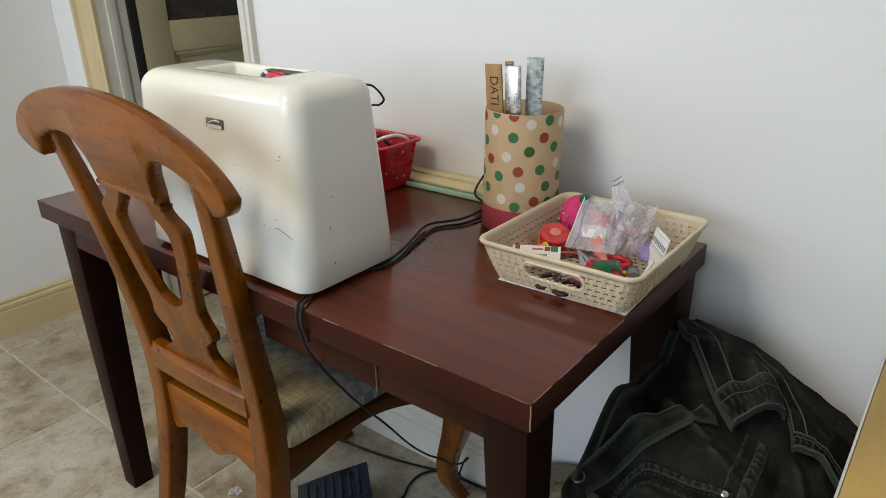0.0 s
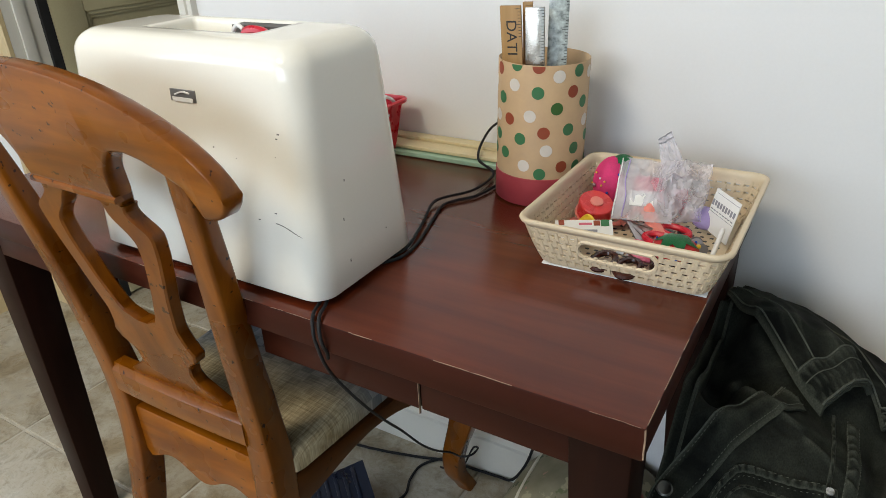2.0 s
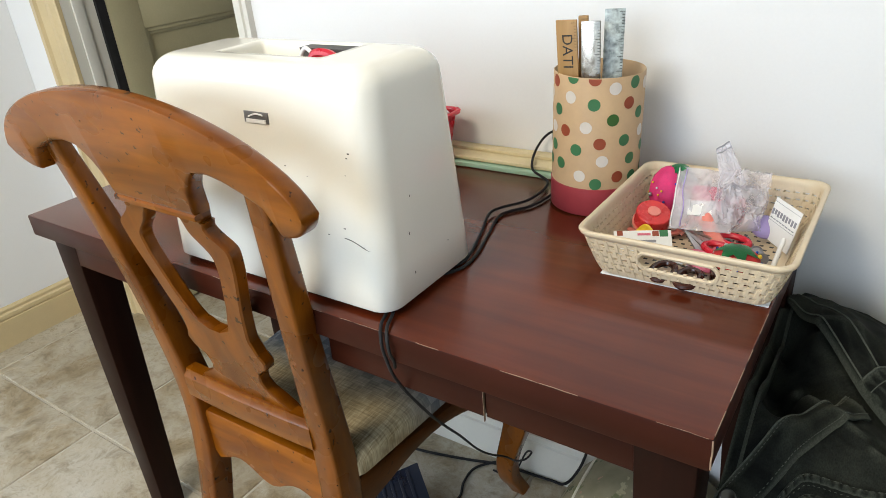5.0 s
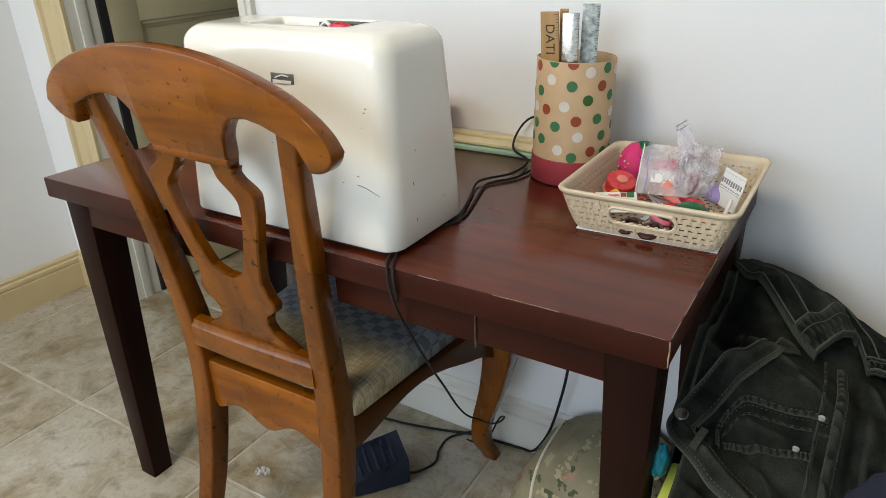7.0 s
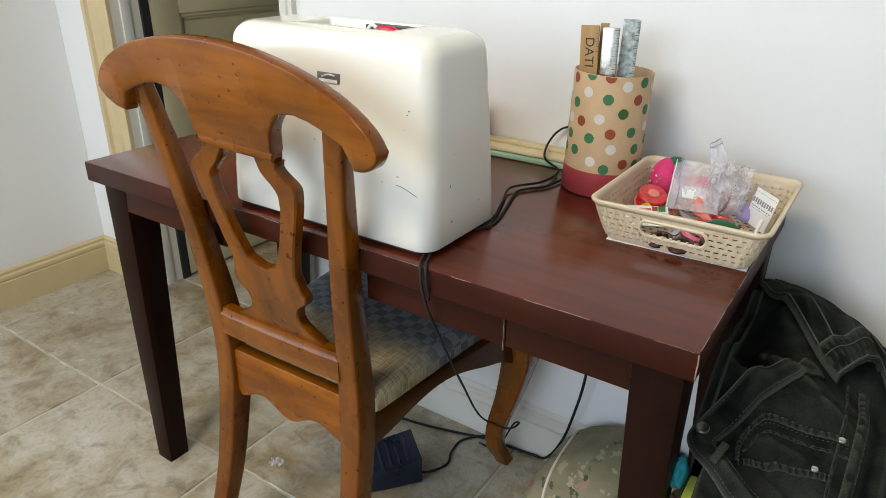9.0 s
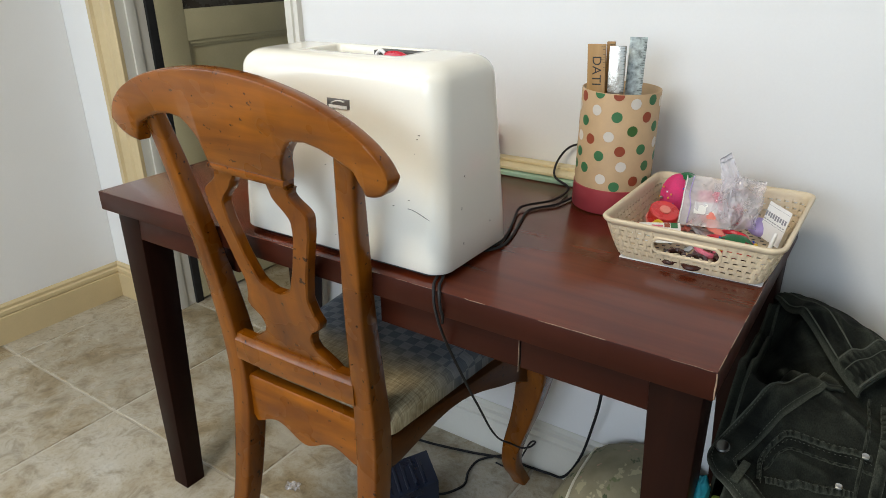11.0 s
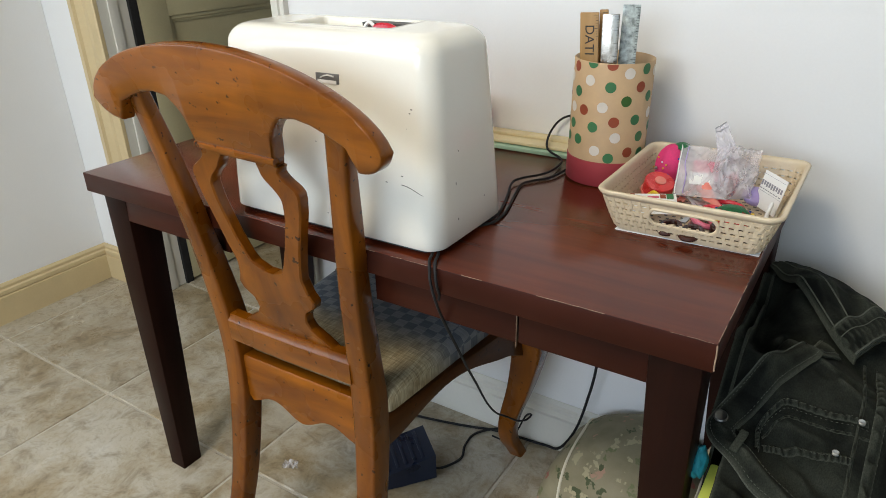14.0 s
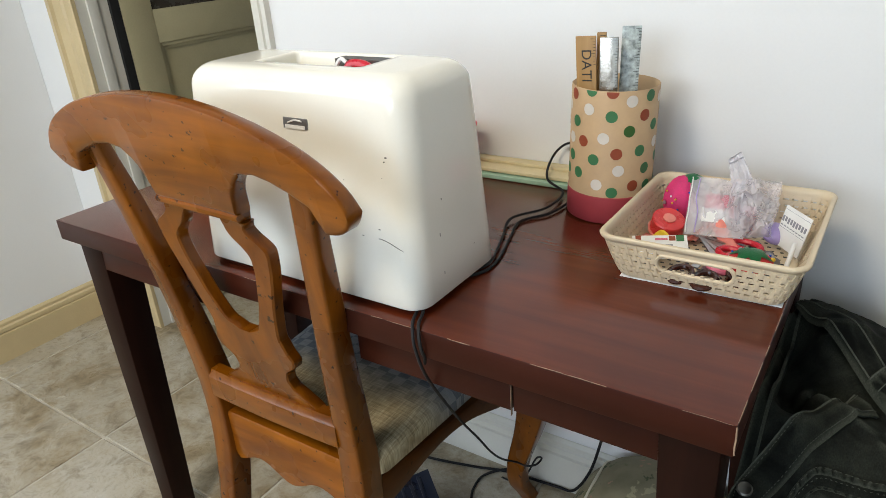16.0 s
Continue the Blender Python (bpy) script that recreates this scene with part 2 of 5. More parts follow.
def denim(name, base, worn):
    """Twill with broad washing and rubbed, paler ridges."""
    m, nt, b = tree(name)
    tw = noise_node(nt, 1.0, 2, 0.5, stretch=(700, 420, 500))
    big = noise_node(nt, 13, 5, 0.6, distortion=0.4)
    r = ramp(nt, big.outputs[0], [(0.36, base), (0.72, worn)])
    r2 = ramp(nt, tw.outputs[0], [(0.3, (0.62, 0.62, 0.62)), (0.7, (1.2, 1.2, 1.2))])
    geo = nt.nodes.new("ShaderNodeNewGeometry")
    rub = ramp(nt, geo.outputs["Pointiness"], [(0.505, (0, 0, 0)), (0.56, (1, 1, 1))])
    pale = mix(nt, "MIX", rub.outputs[0], r.outputs[0], tuple(c * 1.5 for c in worn))
    nt.links.new(mix(nt, "MULTIPLY", 1.0, pale, r2.outputs[0]), b.inputs["Base Color"])
    b.inputs["Roughness"].default_value = 0.9
    b.inputs["Specular IOR Level"].default_value = 0.12
    bump(nt, b, tw.outputs[0], 0.25, 0.0008)
    return m


M_DENIM = denim("black washed denim", (0.0040, 0.0047, 0.0036), (0.030, 0.033, 0.025))
M_SEAM = denim("worn denim seam", (0.012, 0.013, 0.011), (0.058, 0.062, 0.050))


def floral():
    m, nt, b = tree("cream floral fabric")
    co = nt.nodes.new("ShaderNodeTexCoord")
    v = nt.nodes.new("ShaderNodeTexVoronoi")
    v.inputs["Scale"].default_value = 31.0
    wob = noise_node(nt, 38, 3)
    addv = nt.nodes.new("ShaderNodeVectorMath")
    sc = nt.nodes.new("ShaderNodeVectorMath")
    sc.operation = "SCALE"
    sc.inputs["Scale"].default_value = 0.07
    nt.links.new(wob.outputs[1], sc.inputs[0])
    nt.links.new(co.outputs["Object"], addv.inputs[0])
    nt.links.new(sc.outputs[0], addv.inputs[1])
    nt.links.new(addv.outputs[0], v.inputs["Vector"])
    sepc = nt.nodes.new("ShaderNodeSeparateColor")
    nt.links.new(v.outputs["Color"], sepc.inputs[0])
    hue = ramp(nt, sepc.outputs[0], [(0.0, (0.07, 0.085, 0.035)), (0.42, (0.12, 0.14, 0.07)), (0.45, (0.29, 0.10, 0.075)), (0.50, (0.37, 0.22, 0.15)), (0.62, (0.15, 0.16, 0.07)), (0.80, (0.38, 0.33, 0.20))])
    hue.color_ramp.interpolation = "CONSTANT"
    mask = ramp(nt, v.outputs["Distance"], [(0.29, (1, 1, 1)), (0.38, (0, 0, 0))])
    ground = ramp(nt, noise_node(nt, 14, 4).outputs[0], [(0.3, (0.19, 0.165, 0.092)), (0.7, (0.28, 0.245, 0.155))])
    nt.links.new(mix(nt, "MIX", mask.outputs[0], ground.outputs[0], hue.outputs[0]), b.inputs["Base Color"])
    b.inputs["Roughness"].default_value = 0.8
    bump(nt, b, noise_node(nt, 400, 2).outputs[0], 0.25, 0.001)
    return m


M_FLORAL = floral()
# Desk edges and aprons: the top's cherry with shade darkened into its colour.
M_TABLESHADE = wood("dark cherry shaded edges and aprons", (0.031, 0.0062, 0.0027), (0.055, 0.0120, 0.0052), 0.42, grain=(2.2, 40.0, 40.0), relief=0.05, spec=0.14)
M_SLOT = plain("dark inner plastic", (0.07, 0.065, 0.06), 0.6)


# ---- mesh tools ----
def part(name, bm, material, parent=None, label="", angle=35, kind=""):
    """Links a bmesh as ONE mesh object under a thing, under a part, or as a thing of its own."""
    me = bpy.data.meshes.new(name)
    bmesh.ops.recalc_face_normals(bm, faces=bm.faces)
    bm.to_mesh(me)
    bm.free()
    for m in material if isinstance(material, (list, tuple)) else [material]:
        me.materials.append(m)
    me.polygons.foreach_set("use_smooth", [True] * len(me.polygons))
    me.set_sharp_from_angle(angle=radians(angle))
    ob = new(name, me)
    if parent is not None:
        ob.parent = parent
    return tagged(ob, label, kind=kind)


def thing(name, label, category, m=None, group=""):
    ob = new(name)
    ob.empty_display_size = 0.05
    ob.matrix_basis = m or Matrix()
    return tagged(ob, label, category, group)


def box(x0, x1, y0, y1, z0, z1, bev=0.0, seg=2, bm=None):
    own = bm or bmesh.new()
    vs = [own.verts.new((x, y, z)) for x in (x0, x1) for y in (y0, y1) for z in (z0, z1)]
    fs = [own.faces.new([vs[i] for i in q]) for q in ((0, 1, 3, 2), (4, 6, 7, 5), (0, 4, 5, 1), (2, 3, 7, 6), (0, 2, 6, 4), (1, 5, 7, 3))]
    if bev:
        es = {e for f in fs for e in f.edges}
        bmesh.ops.bevel(own, geom=list(es), offset=bev, segments=seg, profile=0.5, affect="EDGES")
    return own


def loft(rings, cap0=True, cap1=True, bm=None, closed=True):
    """Skins a row of rings, each a list of places."""
    bm = bm or bmesh.new()
    rows = [[bm.verts.new(p) for p in r] for r in rings]
    n = len(rows[0])
    for a, b in zip(rows, rows[1:]):
        for i in range(n if closed else n - 1):
            j = (i + 1) % n
            bm.faces.new((a[i], a[j], b[j], b[i]))
    if cap0:
        bm.faces.new(rows[0][::-1])
    if cap1:
        bm.faces.new(rows[-1])
    return bm


def rrect(cx, cy, hx, hy, r, n=5):
    out = []
    for sx, sy, a0 in ((1, 1, 0), (-1, 1, 90), (-1, -1, 180), (1, -1, 270)):
        for i in range(n + 1):
            a = radians(a0 + 90 * i / n)
            out.append((cx + sx * (hx - r) + r * math.cos(a), cy + sy * (hy - r) + r * math.sin(a)))
    return out


def circle(cx, cy, r, n=32):
    return [(cx + r * math.cos(2 * math.pi * i / n), cy + r * math.sin(2 * math.pi * i / n)) for i in range(n)]


def at_z(ring, z):
    return [(x, y, z) for x, y in ring]


def spline(points, per=8):
    """Catmull-Rom through the points."""
    p = [np.array(q, float) for q in points]
    p = [2 * p[0] - p[1]] + p + [2 * p[-1] - p[-2]]
    out = []
    for i in range(1, len(p) - 2):
        for k in range(per):
            t = k / per
            out.append(0.5 * (2 * p[i] + (p[i + 1] - p[i - 1]) * t + (2 * p[i - 1] - 5 * p[i] + 4 * p[i + 1] - p[i + 2]) * t * t
                              + (3 * p[i] - p[i - 1] - 3 * p[i + 1] + p[i + 2]) * t ** 3))
    out.append(p[-2])
    return out


def tube(points, r, seg=8, per=8, bm=None, flat=1.0):
    pts = spline(points, per)
    rings, up = [], Vector((0.13, 0.21, 0.97))
    for i, p in enumerate(pts):
        d = Vector(pts[min(i + 1, len(pts) - 1)] - pts[max(i - 1, 0)]).normalized()
        side = d.cross(up)
        side = side.normalized() if side.length > 1e-4 else Vector((1, 0, 0))
        up = side.cross(d).normalized()
        rings.append([Vector(p) + side * math.cos(2 * math.pi * k / seg) * r + up * math.sin(2 * math.pi * k / seg) * r * flat for k in range(seg)])
    return loft(rings, bm=bm)


def lathe(profile, cx=0, cy=0, n=32, bm=None, cap0=True, cap1=True):
    return loft([at_z(circle(cx, cy, r, n), z) for r, z in profile], cap0, cap1, bm)


def ball(x, y, z, r, bm=None, u=12, v=8, sz=1.0):
    bm = bm or bmesh.new()
    bmesh.ops.create_uvsphere(bm, u_segments=u, v_segments=v, radius=r, matrix=Matrix.Translation((x, y, z)) @ Matrix.Diagonal((1, 1, sz, 1)))
    return bm


def spin(bm, rx=0, ry=0, rz=0, at=(0, 0, 0)):
    bmesh.ops.transform(bm, matrix=pose(*at, rx, ry, rz), verts=bm.verts)
    return bm


def smooth_curve(xs, ys, at, win=3):
    """Values of a soft curve through a few (x, y)."""
    fine = np.interp(at, xs, ys)
    k = np.ones(win) / win
    return np.convolve(np.pad(fine, win // 2, mode="edge"), k, "valid")[: len(at)]


def ease(v):
    v = min(1.0, max(0.0, v))
    return v * v * (3 - 2 * v)


# ---- setting ----
def setting(name, bm, material, label, category):
    return tagged(part(name, bm, material), label, category, kind="structure")


OX0, OX1, OZ = -1.942, -1.192, 2.03               # doorway in the desk's wall
WT = 0.115
b = box(XL - 0.1, OX0, YB, YB + WT, 0, ZC)
box(OX1, XR + 0.1, YB, YB + WT, 0, ZC, bm=b)
box(OX0, OX1, YB, YB + WT, OZ, ZC, bm=b)
setting("wall_north", b, M_WALL, "white painted wall behind the desk with a doorway", "wall")
b = box(XL - 0.1, XL, YF - 0.1, WY0, 0, ZC)
box(XL - 0.1, XL, WY1, YB - 0.001, 0, ZC, bm=b)
box(XL - 0.1, XL, WY0, WY1, 0, VZ0, bm=b)
box(XL - 0.1, XL, WY0, WY1, VZ1, ZC, bm=b)
setting("wall_west", b, M_WALL, "white painted side wall with cream baseboard", "wall")
setting("wall_east", box(XR, XR + 0.1, YF - 0.1, YB - 0.001, 0, ZC), M_WALL, "white painted side wall of the room", "wall")
b = box(XL, WX0, YF - 0.1, YF, 0, ZC)
box(WX1, PX0, YF - 0.1, YF, 0, ZC, bm=b)
box(PX1, XR, YF - 0.1, YF, 0, ZC, bm=b)
box(PX0, PX1, YF - 0.1, YF, PZ1, ZC, bm=b)
box(WX0, WX1, YF - 0.1, YF, 0, WZ0, bm=b)
box(WX0, WX1, YF - 0.1, YF, WZ1, ZC, bm=b)
setting("wall_south", b, M_WALL, "white painted wall with the daylight window", "wall")
setting("ceiling", box(XL - 0.1, XR + 0.1, YF - 0.1, YB + WT, ZC, ZC + 0.1), M_CEIL, "plain white ceiling", "ceiling")
# the small space behind the doorway
b = box(-2.22, -2.12, YB + WT, 2.1, 0, ZC)
box(-2.12, -0.6, 2.0, 2.1, 0, ZC, bm=b)
box(-0.7, -0.6, YB + WT, 2.0, 0, ZC, bm=b)
setting("wall_passage", b, M_WALL, "plain walls of the passage beyond the doorway", "wall")
setting("ceiling_passage", box(-2.22, -0.6, YB + WT, 2.1, ZC, ZC + 0.1), M_CEIL, "plain passage ceiling", "ceiling")

# window behind the walk
win = tagged(part("window_1", box(WX0, WX1, YF - 0.07, YF - 0.03, WZ0, WZ0 + 0.05, 0.004), M_WTRIM), "white framed window letting in daylight", "window", kind="structure")
part("window_frame", box(WX0, WX1, YF - 0.07, YF - 0.03, WZ1 - 0.05, WZ1, 0.004), M_WTRIM, win)
part("window_frame", box(WX0, WX0 + 0.05, YF - 0.07, YF - 0.03, WZ0 + 0.05, WZ1 - 0.05, 0.004), M_WTRIM, win)
part("window_frame", box(WX1 - 0.05, WX1, YF - 0.07, YF - 0.03, WZ0 + 0.05, WZ1 - 0.05, 0.004), M_WTRIM, win)
part("window_sill", box(WX0 - 0.05, WX1 + 0.05, YF, YF + 0.05, WZ0 - 0.03, WZ0, 0.006), M_WTRIM, win)

win = tagged(part("window_3", box(XL - 0.07, XL - 0.03, WY0, WY1, VZ0, VZ0 + 0.05, 0.004), M_WTRIM), "white framed side window letting in daylight", "window", kind="structure")
part("window_frame", box(XL - 0.07, XL - 0.03, WY0, WY1, VZ1 - 0.05, VZ1, 0.004), M_WTRIM, win)
part("window_frame", box(XL - 0.07, XL - 0.03, WY0, WY0 + 0.05, VZ0 + 0.05, VZ1 - 0.05, 0.004), M_WTRIM, win)
part("window_frame", box(XL - 0.07, XL - 0.03, WY1 - 0.05, WY1, VZ0 + 0.05, VZ1 - 0.05, 0.004), M_WTRIM, win)

# Frame of the unseen opening added round the fill light.
fill_frame = tagged(part("fill_opening", box(PX0, PX0 + 0.06, YF - 0.07, YF - 0.03, 0, PZ1, 0.004), M_WTRIM), "unseen white framed opening added for the fill light", "window", kind="structure")
part("window_frame", box(PX1 - 0.06, PX1, YF - 0.07, YF - 0.03, 0, PZ1, 0.004), M_WTRIM, fill_frame)
part("window_frame", box(PX0 + 0.06, PX1 - 0.06, YF - 0.07, YF - 0.03, PZ1 - 0.06, PZ1, 0.004), M_WTRIM, fill_frame)
part("window_frame", box(PX0 + 0.06, PX1 - 0.06, YF - 0.07, YF - 0.03, 0.0, 0.06, 0.004), M_WTRIM, fill_frame)


def moulding(name, x0, y0, x1, y1, profile, material, label, category="baseboard"):
    """A run of skirting: profile of (out from the wall, height), laid from one plan point to the next, the room on its left."""
    d = Vector((x1 - x0, y1 - y0, 0)).normalized()
    out = Vector((-d.y, d.x, 0))
    rings = [[Vector((x, y, 0)) + out * o + Vector((0, 0, z)) for o, z in profile] for x, y in ((x0, y0), (x1, y1))]
    return setting(name, loft(rings), material, label, category)


SKIRT = [(0.0, 0.0), (0.016, 0.0), (0.016, 0.092), (0.0105, 0.0945), (0.0105, 0.0985), (0.0145, 0.101), (0.0135, 0.112), (0.008, 0.117), (0.0085, 0.126), (0.003, 0.134), (0.0, 0.135)]
moulding("baseboard", XL, YB, XL, YF, SKIRT, M_TRIM, "cream baseboard with a moulded top edge")
moulding("baseboard", OX0 - 0.105, YB, XL, YB, SKIRT, M_TRIM, "cream baseboard with a moulded top edge")
moulding("baseboard", XR, YB, OX1 + 0.045, YB, SKIRT, M_WTRIM, "off-white baseboard behind the desk")
moulding("baseboard", XR, YF, XR, YB, SKIRT, M_TRIM, "cream baseboard with a moulded top edge")
moulding("baseboard", XL, YF, PX0, YF, SKIRT, M_TRIM, "cream baseboard with a moulded top edge")


def casing(name, x0, x1, steps, material, label):
    """Upright door trim made of fillets of differing depth across its width."""
    pts = [(x0, YB)]
    for f, o in steps:
        pts.append((x0 + (x1 - x0) * f, YB - o))
    pts.append((x1, YB))
    return setting(name, loft([[(x, y, z) for x, y in pts] for z in (0.0, OZ + 0.05)]), material, label, "door trim")


casing("trim_left", OX0 - 0.105, OX0 + 0.006, [(0, 0.026), (0.18, 0.028), (0.22, 0.019), (0.30, 0.017), (0.55, 0.014), (0.60, 0.019), (0.66, 0.013), (0.9, 0.011), (0.95, 0.015), (1.0, 0.012)], M_TRIM, "cream moulded trim beside the doorway")
casing("trim_right", OX1 - 0.004, OX1 + 0.042, [(0, 0.012), (0.5, 0.014), (0.56, 0.009), (0.72, 0.009), (0.78, 0.018), (1.0, 0.016)], M_WTRIM, "white narrow trim beside the doorway")
b = box(OX0 - 0.001, OX0 + 0.006, YB + 0.001, YB + 0.098, 0, OZ)
box(OX0 + 0.006, OX0 + 0.014, YB + 0.03, YB + 0.062, 0, OZ, 0.002, bm=b)
setting("jamb_left", b, M_WTRIM, "off-white door jamb with a stop bead", "door jamb")
# Black box fills the hinge gap to paint its deep shade.
setting("shade_or_seal_strip", box(OX0 - 0.010, OX0 + 0.0165, YB + 0.0985, YB + 0.1265, 0.0, OZ - 0.01), M_BLACK, "black strip standing in for the shade in the door's hinge gap", "seal")
setting("jamb_right", box(OX1 - 0.006, OX1 + 0.001, YB + 0.001, YB + WT, 0, OZ), M_WTRIM, "off-white door jamb", "door jamb")


def door_leaf():
    """A panelled leaf standing open at a right angle, hinged on the far side of the wall."""
    x, y0, y1 = -1.925, YB + 0.128, YB + 0.128 + 0.71
    d = thing("door_1", "olive painted panel door standing open with a dark upper pane", "door")
    d["kind"] = "structure"
    gl0, gl1, pz0, pz1 = 1.025, 1.85, 0.25, 0.925
    m0, m1 = y0 + 0.105, y1 - 0.115
    bm = box(x - 0.035, x, y0, m0, 0.01, 2.02, 0.002)
    part("stile", bm, M_DOOR, d)
    part("stile", box(x - 0.035, x, m1, y1, 0.01, 2.02, 0.002), M_DOOR, d)
    for z0, z1 in ((0.01, pz0), (pz1, gl0), (gl1, 2.02)):
        part("rail", box(x - 0.034, x - 0.0005, m0, m1, z0, z1, 0.002), M_DOOR, d)
    part("panel", box(x - 0.03, x - 0.020, m0, m1, pz0, pz1), M_DOOR, d)
    for k, (w, o) in enumerate(((0.012, 0.007), (0.010, 0.014))):
        a = k * 0.012
        bm = box(x - 0.0205, x - o, m0 + a, m0 + a + w, pz0 + a, pz1 - a, 0.001)
        box(x - 0.0205, x - o, m1 - a - w, m1 - a, pz0 + a, pz1 - a, 0.001, bm=bm)
        box(x - 0.0205, x - o, m0 + a + w, m1 - a - w, pz1 - a - w, pz1 - a, 0.001, bm=bm)
        box(x - 0.0205, x - o, m0 + a + w, m1 - a - w, pz0 + a, pz0 + a + w, 0.001, bm=bm)
        part("panel_moulding", bm, M_DOOR, d)
    part("pane", box(x - 0.026, x - 0.012, m0, m1, gl0, gl1), M_GLASSD, d, "dark brown door pane")
    return d


door_leaf()


# ---- desk ----
DW, DD, DH = 1.169, 0.547, 0.76


def desk():
    d = thing("desk", "dark cherry wooden desk with worn pale edges, against the wall", "desk")
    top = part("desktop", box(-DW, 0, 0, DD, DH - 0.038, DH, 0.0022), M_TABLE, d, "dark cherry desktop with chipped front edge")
    top.data.materials.append(M_TABLESHADE)
    # Every face not turned upward gets the shade-darkened cherry.
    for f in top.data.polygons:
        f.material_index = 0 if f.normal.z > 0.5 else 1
    t, z1 = 0.022, DH - 0.038
    part("apron", box(-0.482, -0.2495, t, t + 0.02, 0.667, z1, 0.001), M_TABLESHADE, d)
    part("apron", box(-0.2465, -0.073, t + 0.001, t + 0.02, 0.667, z1, 0.001), M_TABLESHADE, d)
    part("apron", box(-1.10, -0.80, t, t + 0.02, 0.667, z1, 0.001), M_TABLESHADE, d)
    # Dark board set back in the opening paints the drawer cavity's shade.
    part("cavity_shade", box(-0.80, -0.482, 0.13, 0.145, 0.671, z1), M_DARKP, d, "dark board painted as the shade of the drawer cavity")
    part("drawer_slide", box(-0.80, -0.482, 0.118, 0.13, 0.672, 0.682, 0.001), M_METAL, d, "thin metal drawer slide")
    part("apron", box(-1.10, -0.08, DD - 0.04, DD - 0.022, 0.667, z1, 0.001), M_TABLESHADE, d)
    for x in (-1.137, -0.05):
        part("apron", box(x - 0.01, x + 0.01, 0.09, DD - 0.09, 0.667, z1, 0.001), M_TABLESHADE, d)
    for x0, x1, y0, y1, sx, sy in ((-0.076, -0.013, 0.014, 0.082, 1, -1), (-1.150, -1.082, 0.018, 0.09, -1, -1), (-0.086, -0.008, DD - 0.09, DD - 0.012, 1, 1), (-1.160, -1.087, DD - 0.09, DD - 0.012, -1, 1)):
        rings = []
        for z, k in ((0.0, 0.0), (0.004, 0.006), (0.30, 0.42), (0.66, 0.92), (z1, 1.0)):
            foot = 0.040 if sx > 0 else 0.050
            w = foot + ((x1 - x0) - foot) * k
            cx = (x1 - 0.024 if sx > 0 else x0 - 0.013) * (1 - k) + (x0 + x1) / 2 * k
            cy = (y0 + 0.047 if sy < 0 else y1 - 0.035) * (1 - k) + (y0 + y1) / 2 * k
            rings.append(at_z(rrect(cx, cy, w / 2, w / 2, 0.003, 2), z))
        part("leg", loft(rings), M_LEGSHADE, d)
    # wear: varnish rubbed through along the front and side edges
    rng = random.Random(4)
    x = -0.004
    while x > -0.70:
        ln = rng.uniform(0.03, 0.10)
        pts = [(x - ln * u, 0.0006 + rng.uniform(-0.0002, 0.0003), DH - 0.0007 + rng.uniform(-0.0003, 0.0002)) for u in np.linspace(0, 1, 7)]
        part("worn_edge", tube(pts, rng.choice([0.0002, 0.0003, 0.0004]), 5, 2), M_CHIP, d, "bare wood on the worn edge")
        x -= ln + rng.uniform(0.005, 0.09)
    y = 0.006
    while y < 0.24:
        ln = rng.uniform(0.02, 0.06)
        part("worn_edge", tube([(-0.0006, y + ln * u, DH - 0.0007) for u in (0, 0.3, 0.7, 1)], 0.0005, 5, 2), M_CHIP, d, "bare wood on the worn edge")
        y += ln + rng.uniform(0.01, 0.04)
    part("corner_chip", tube([(0.0002, -0.0002, DH - 0.034), (-0.0003, 0.0001, DH - 0.024), (0.0001, -0.0001, DH - 0.014), (-0.0006, 0.0006, DH - 0.002)], 0.0009, 6, 4), M_CHIP, d, "bare chipped corner")
    part("drawer_edge", box(-0.2494, -0.2489, t - 0.0006, t + 0.003, 0.660, z1 - 0.008), M_CHIP, d, "bare drawer edge")
    return d


desk()


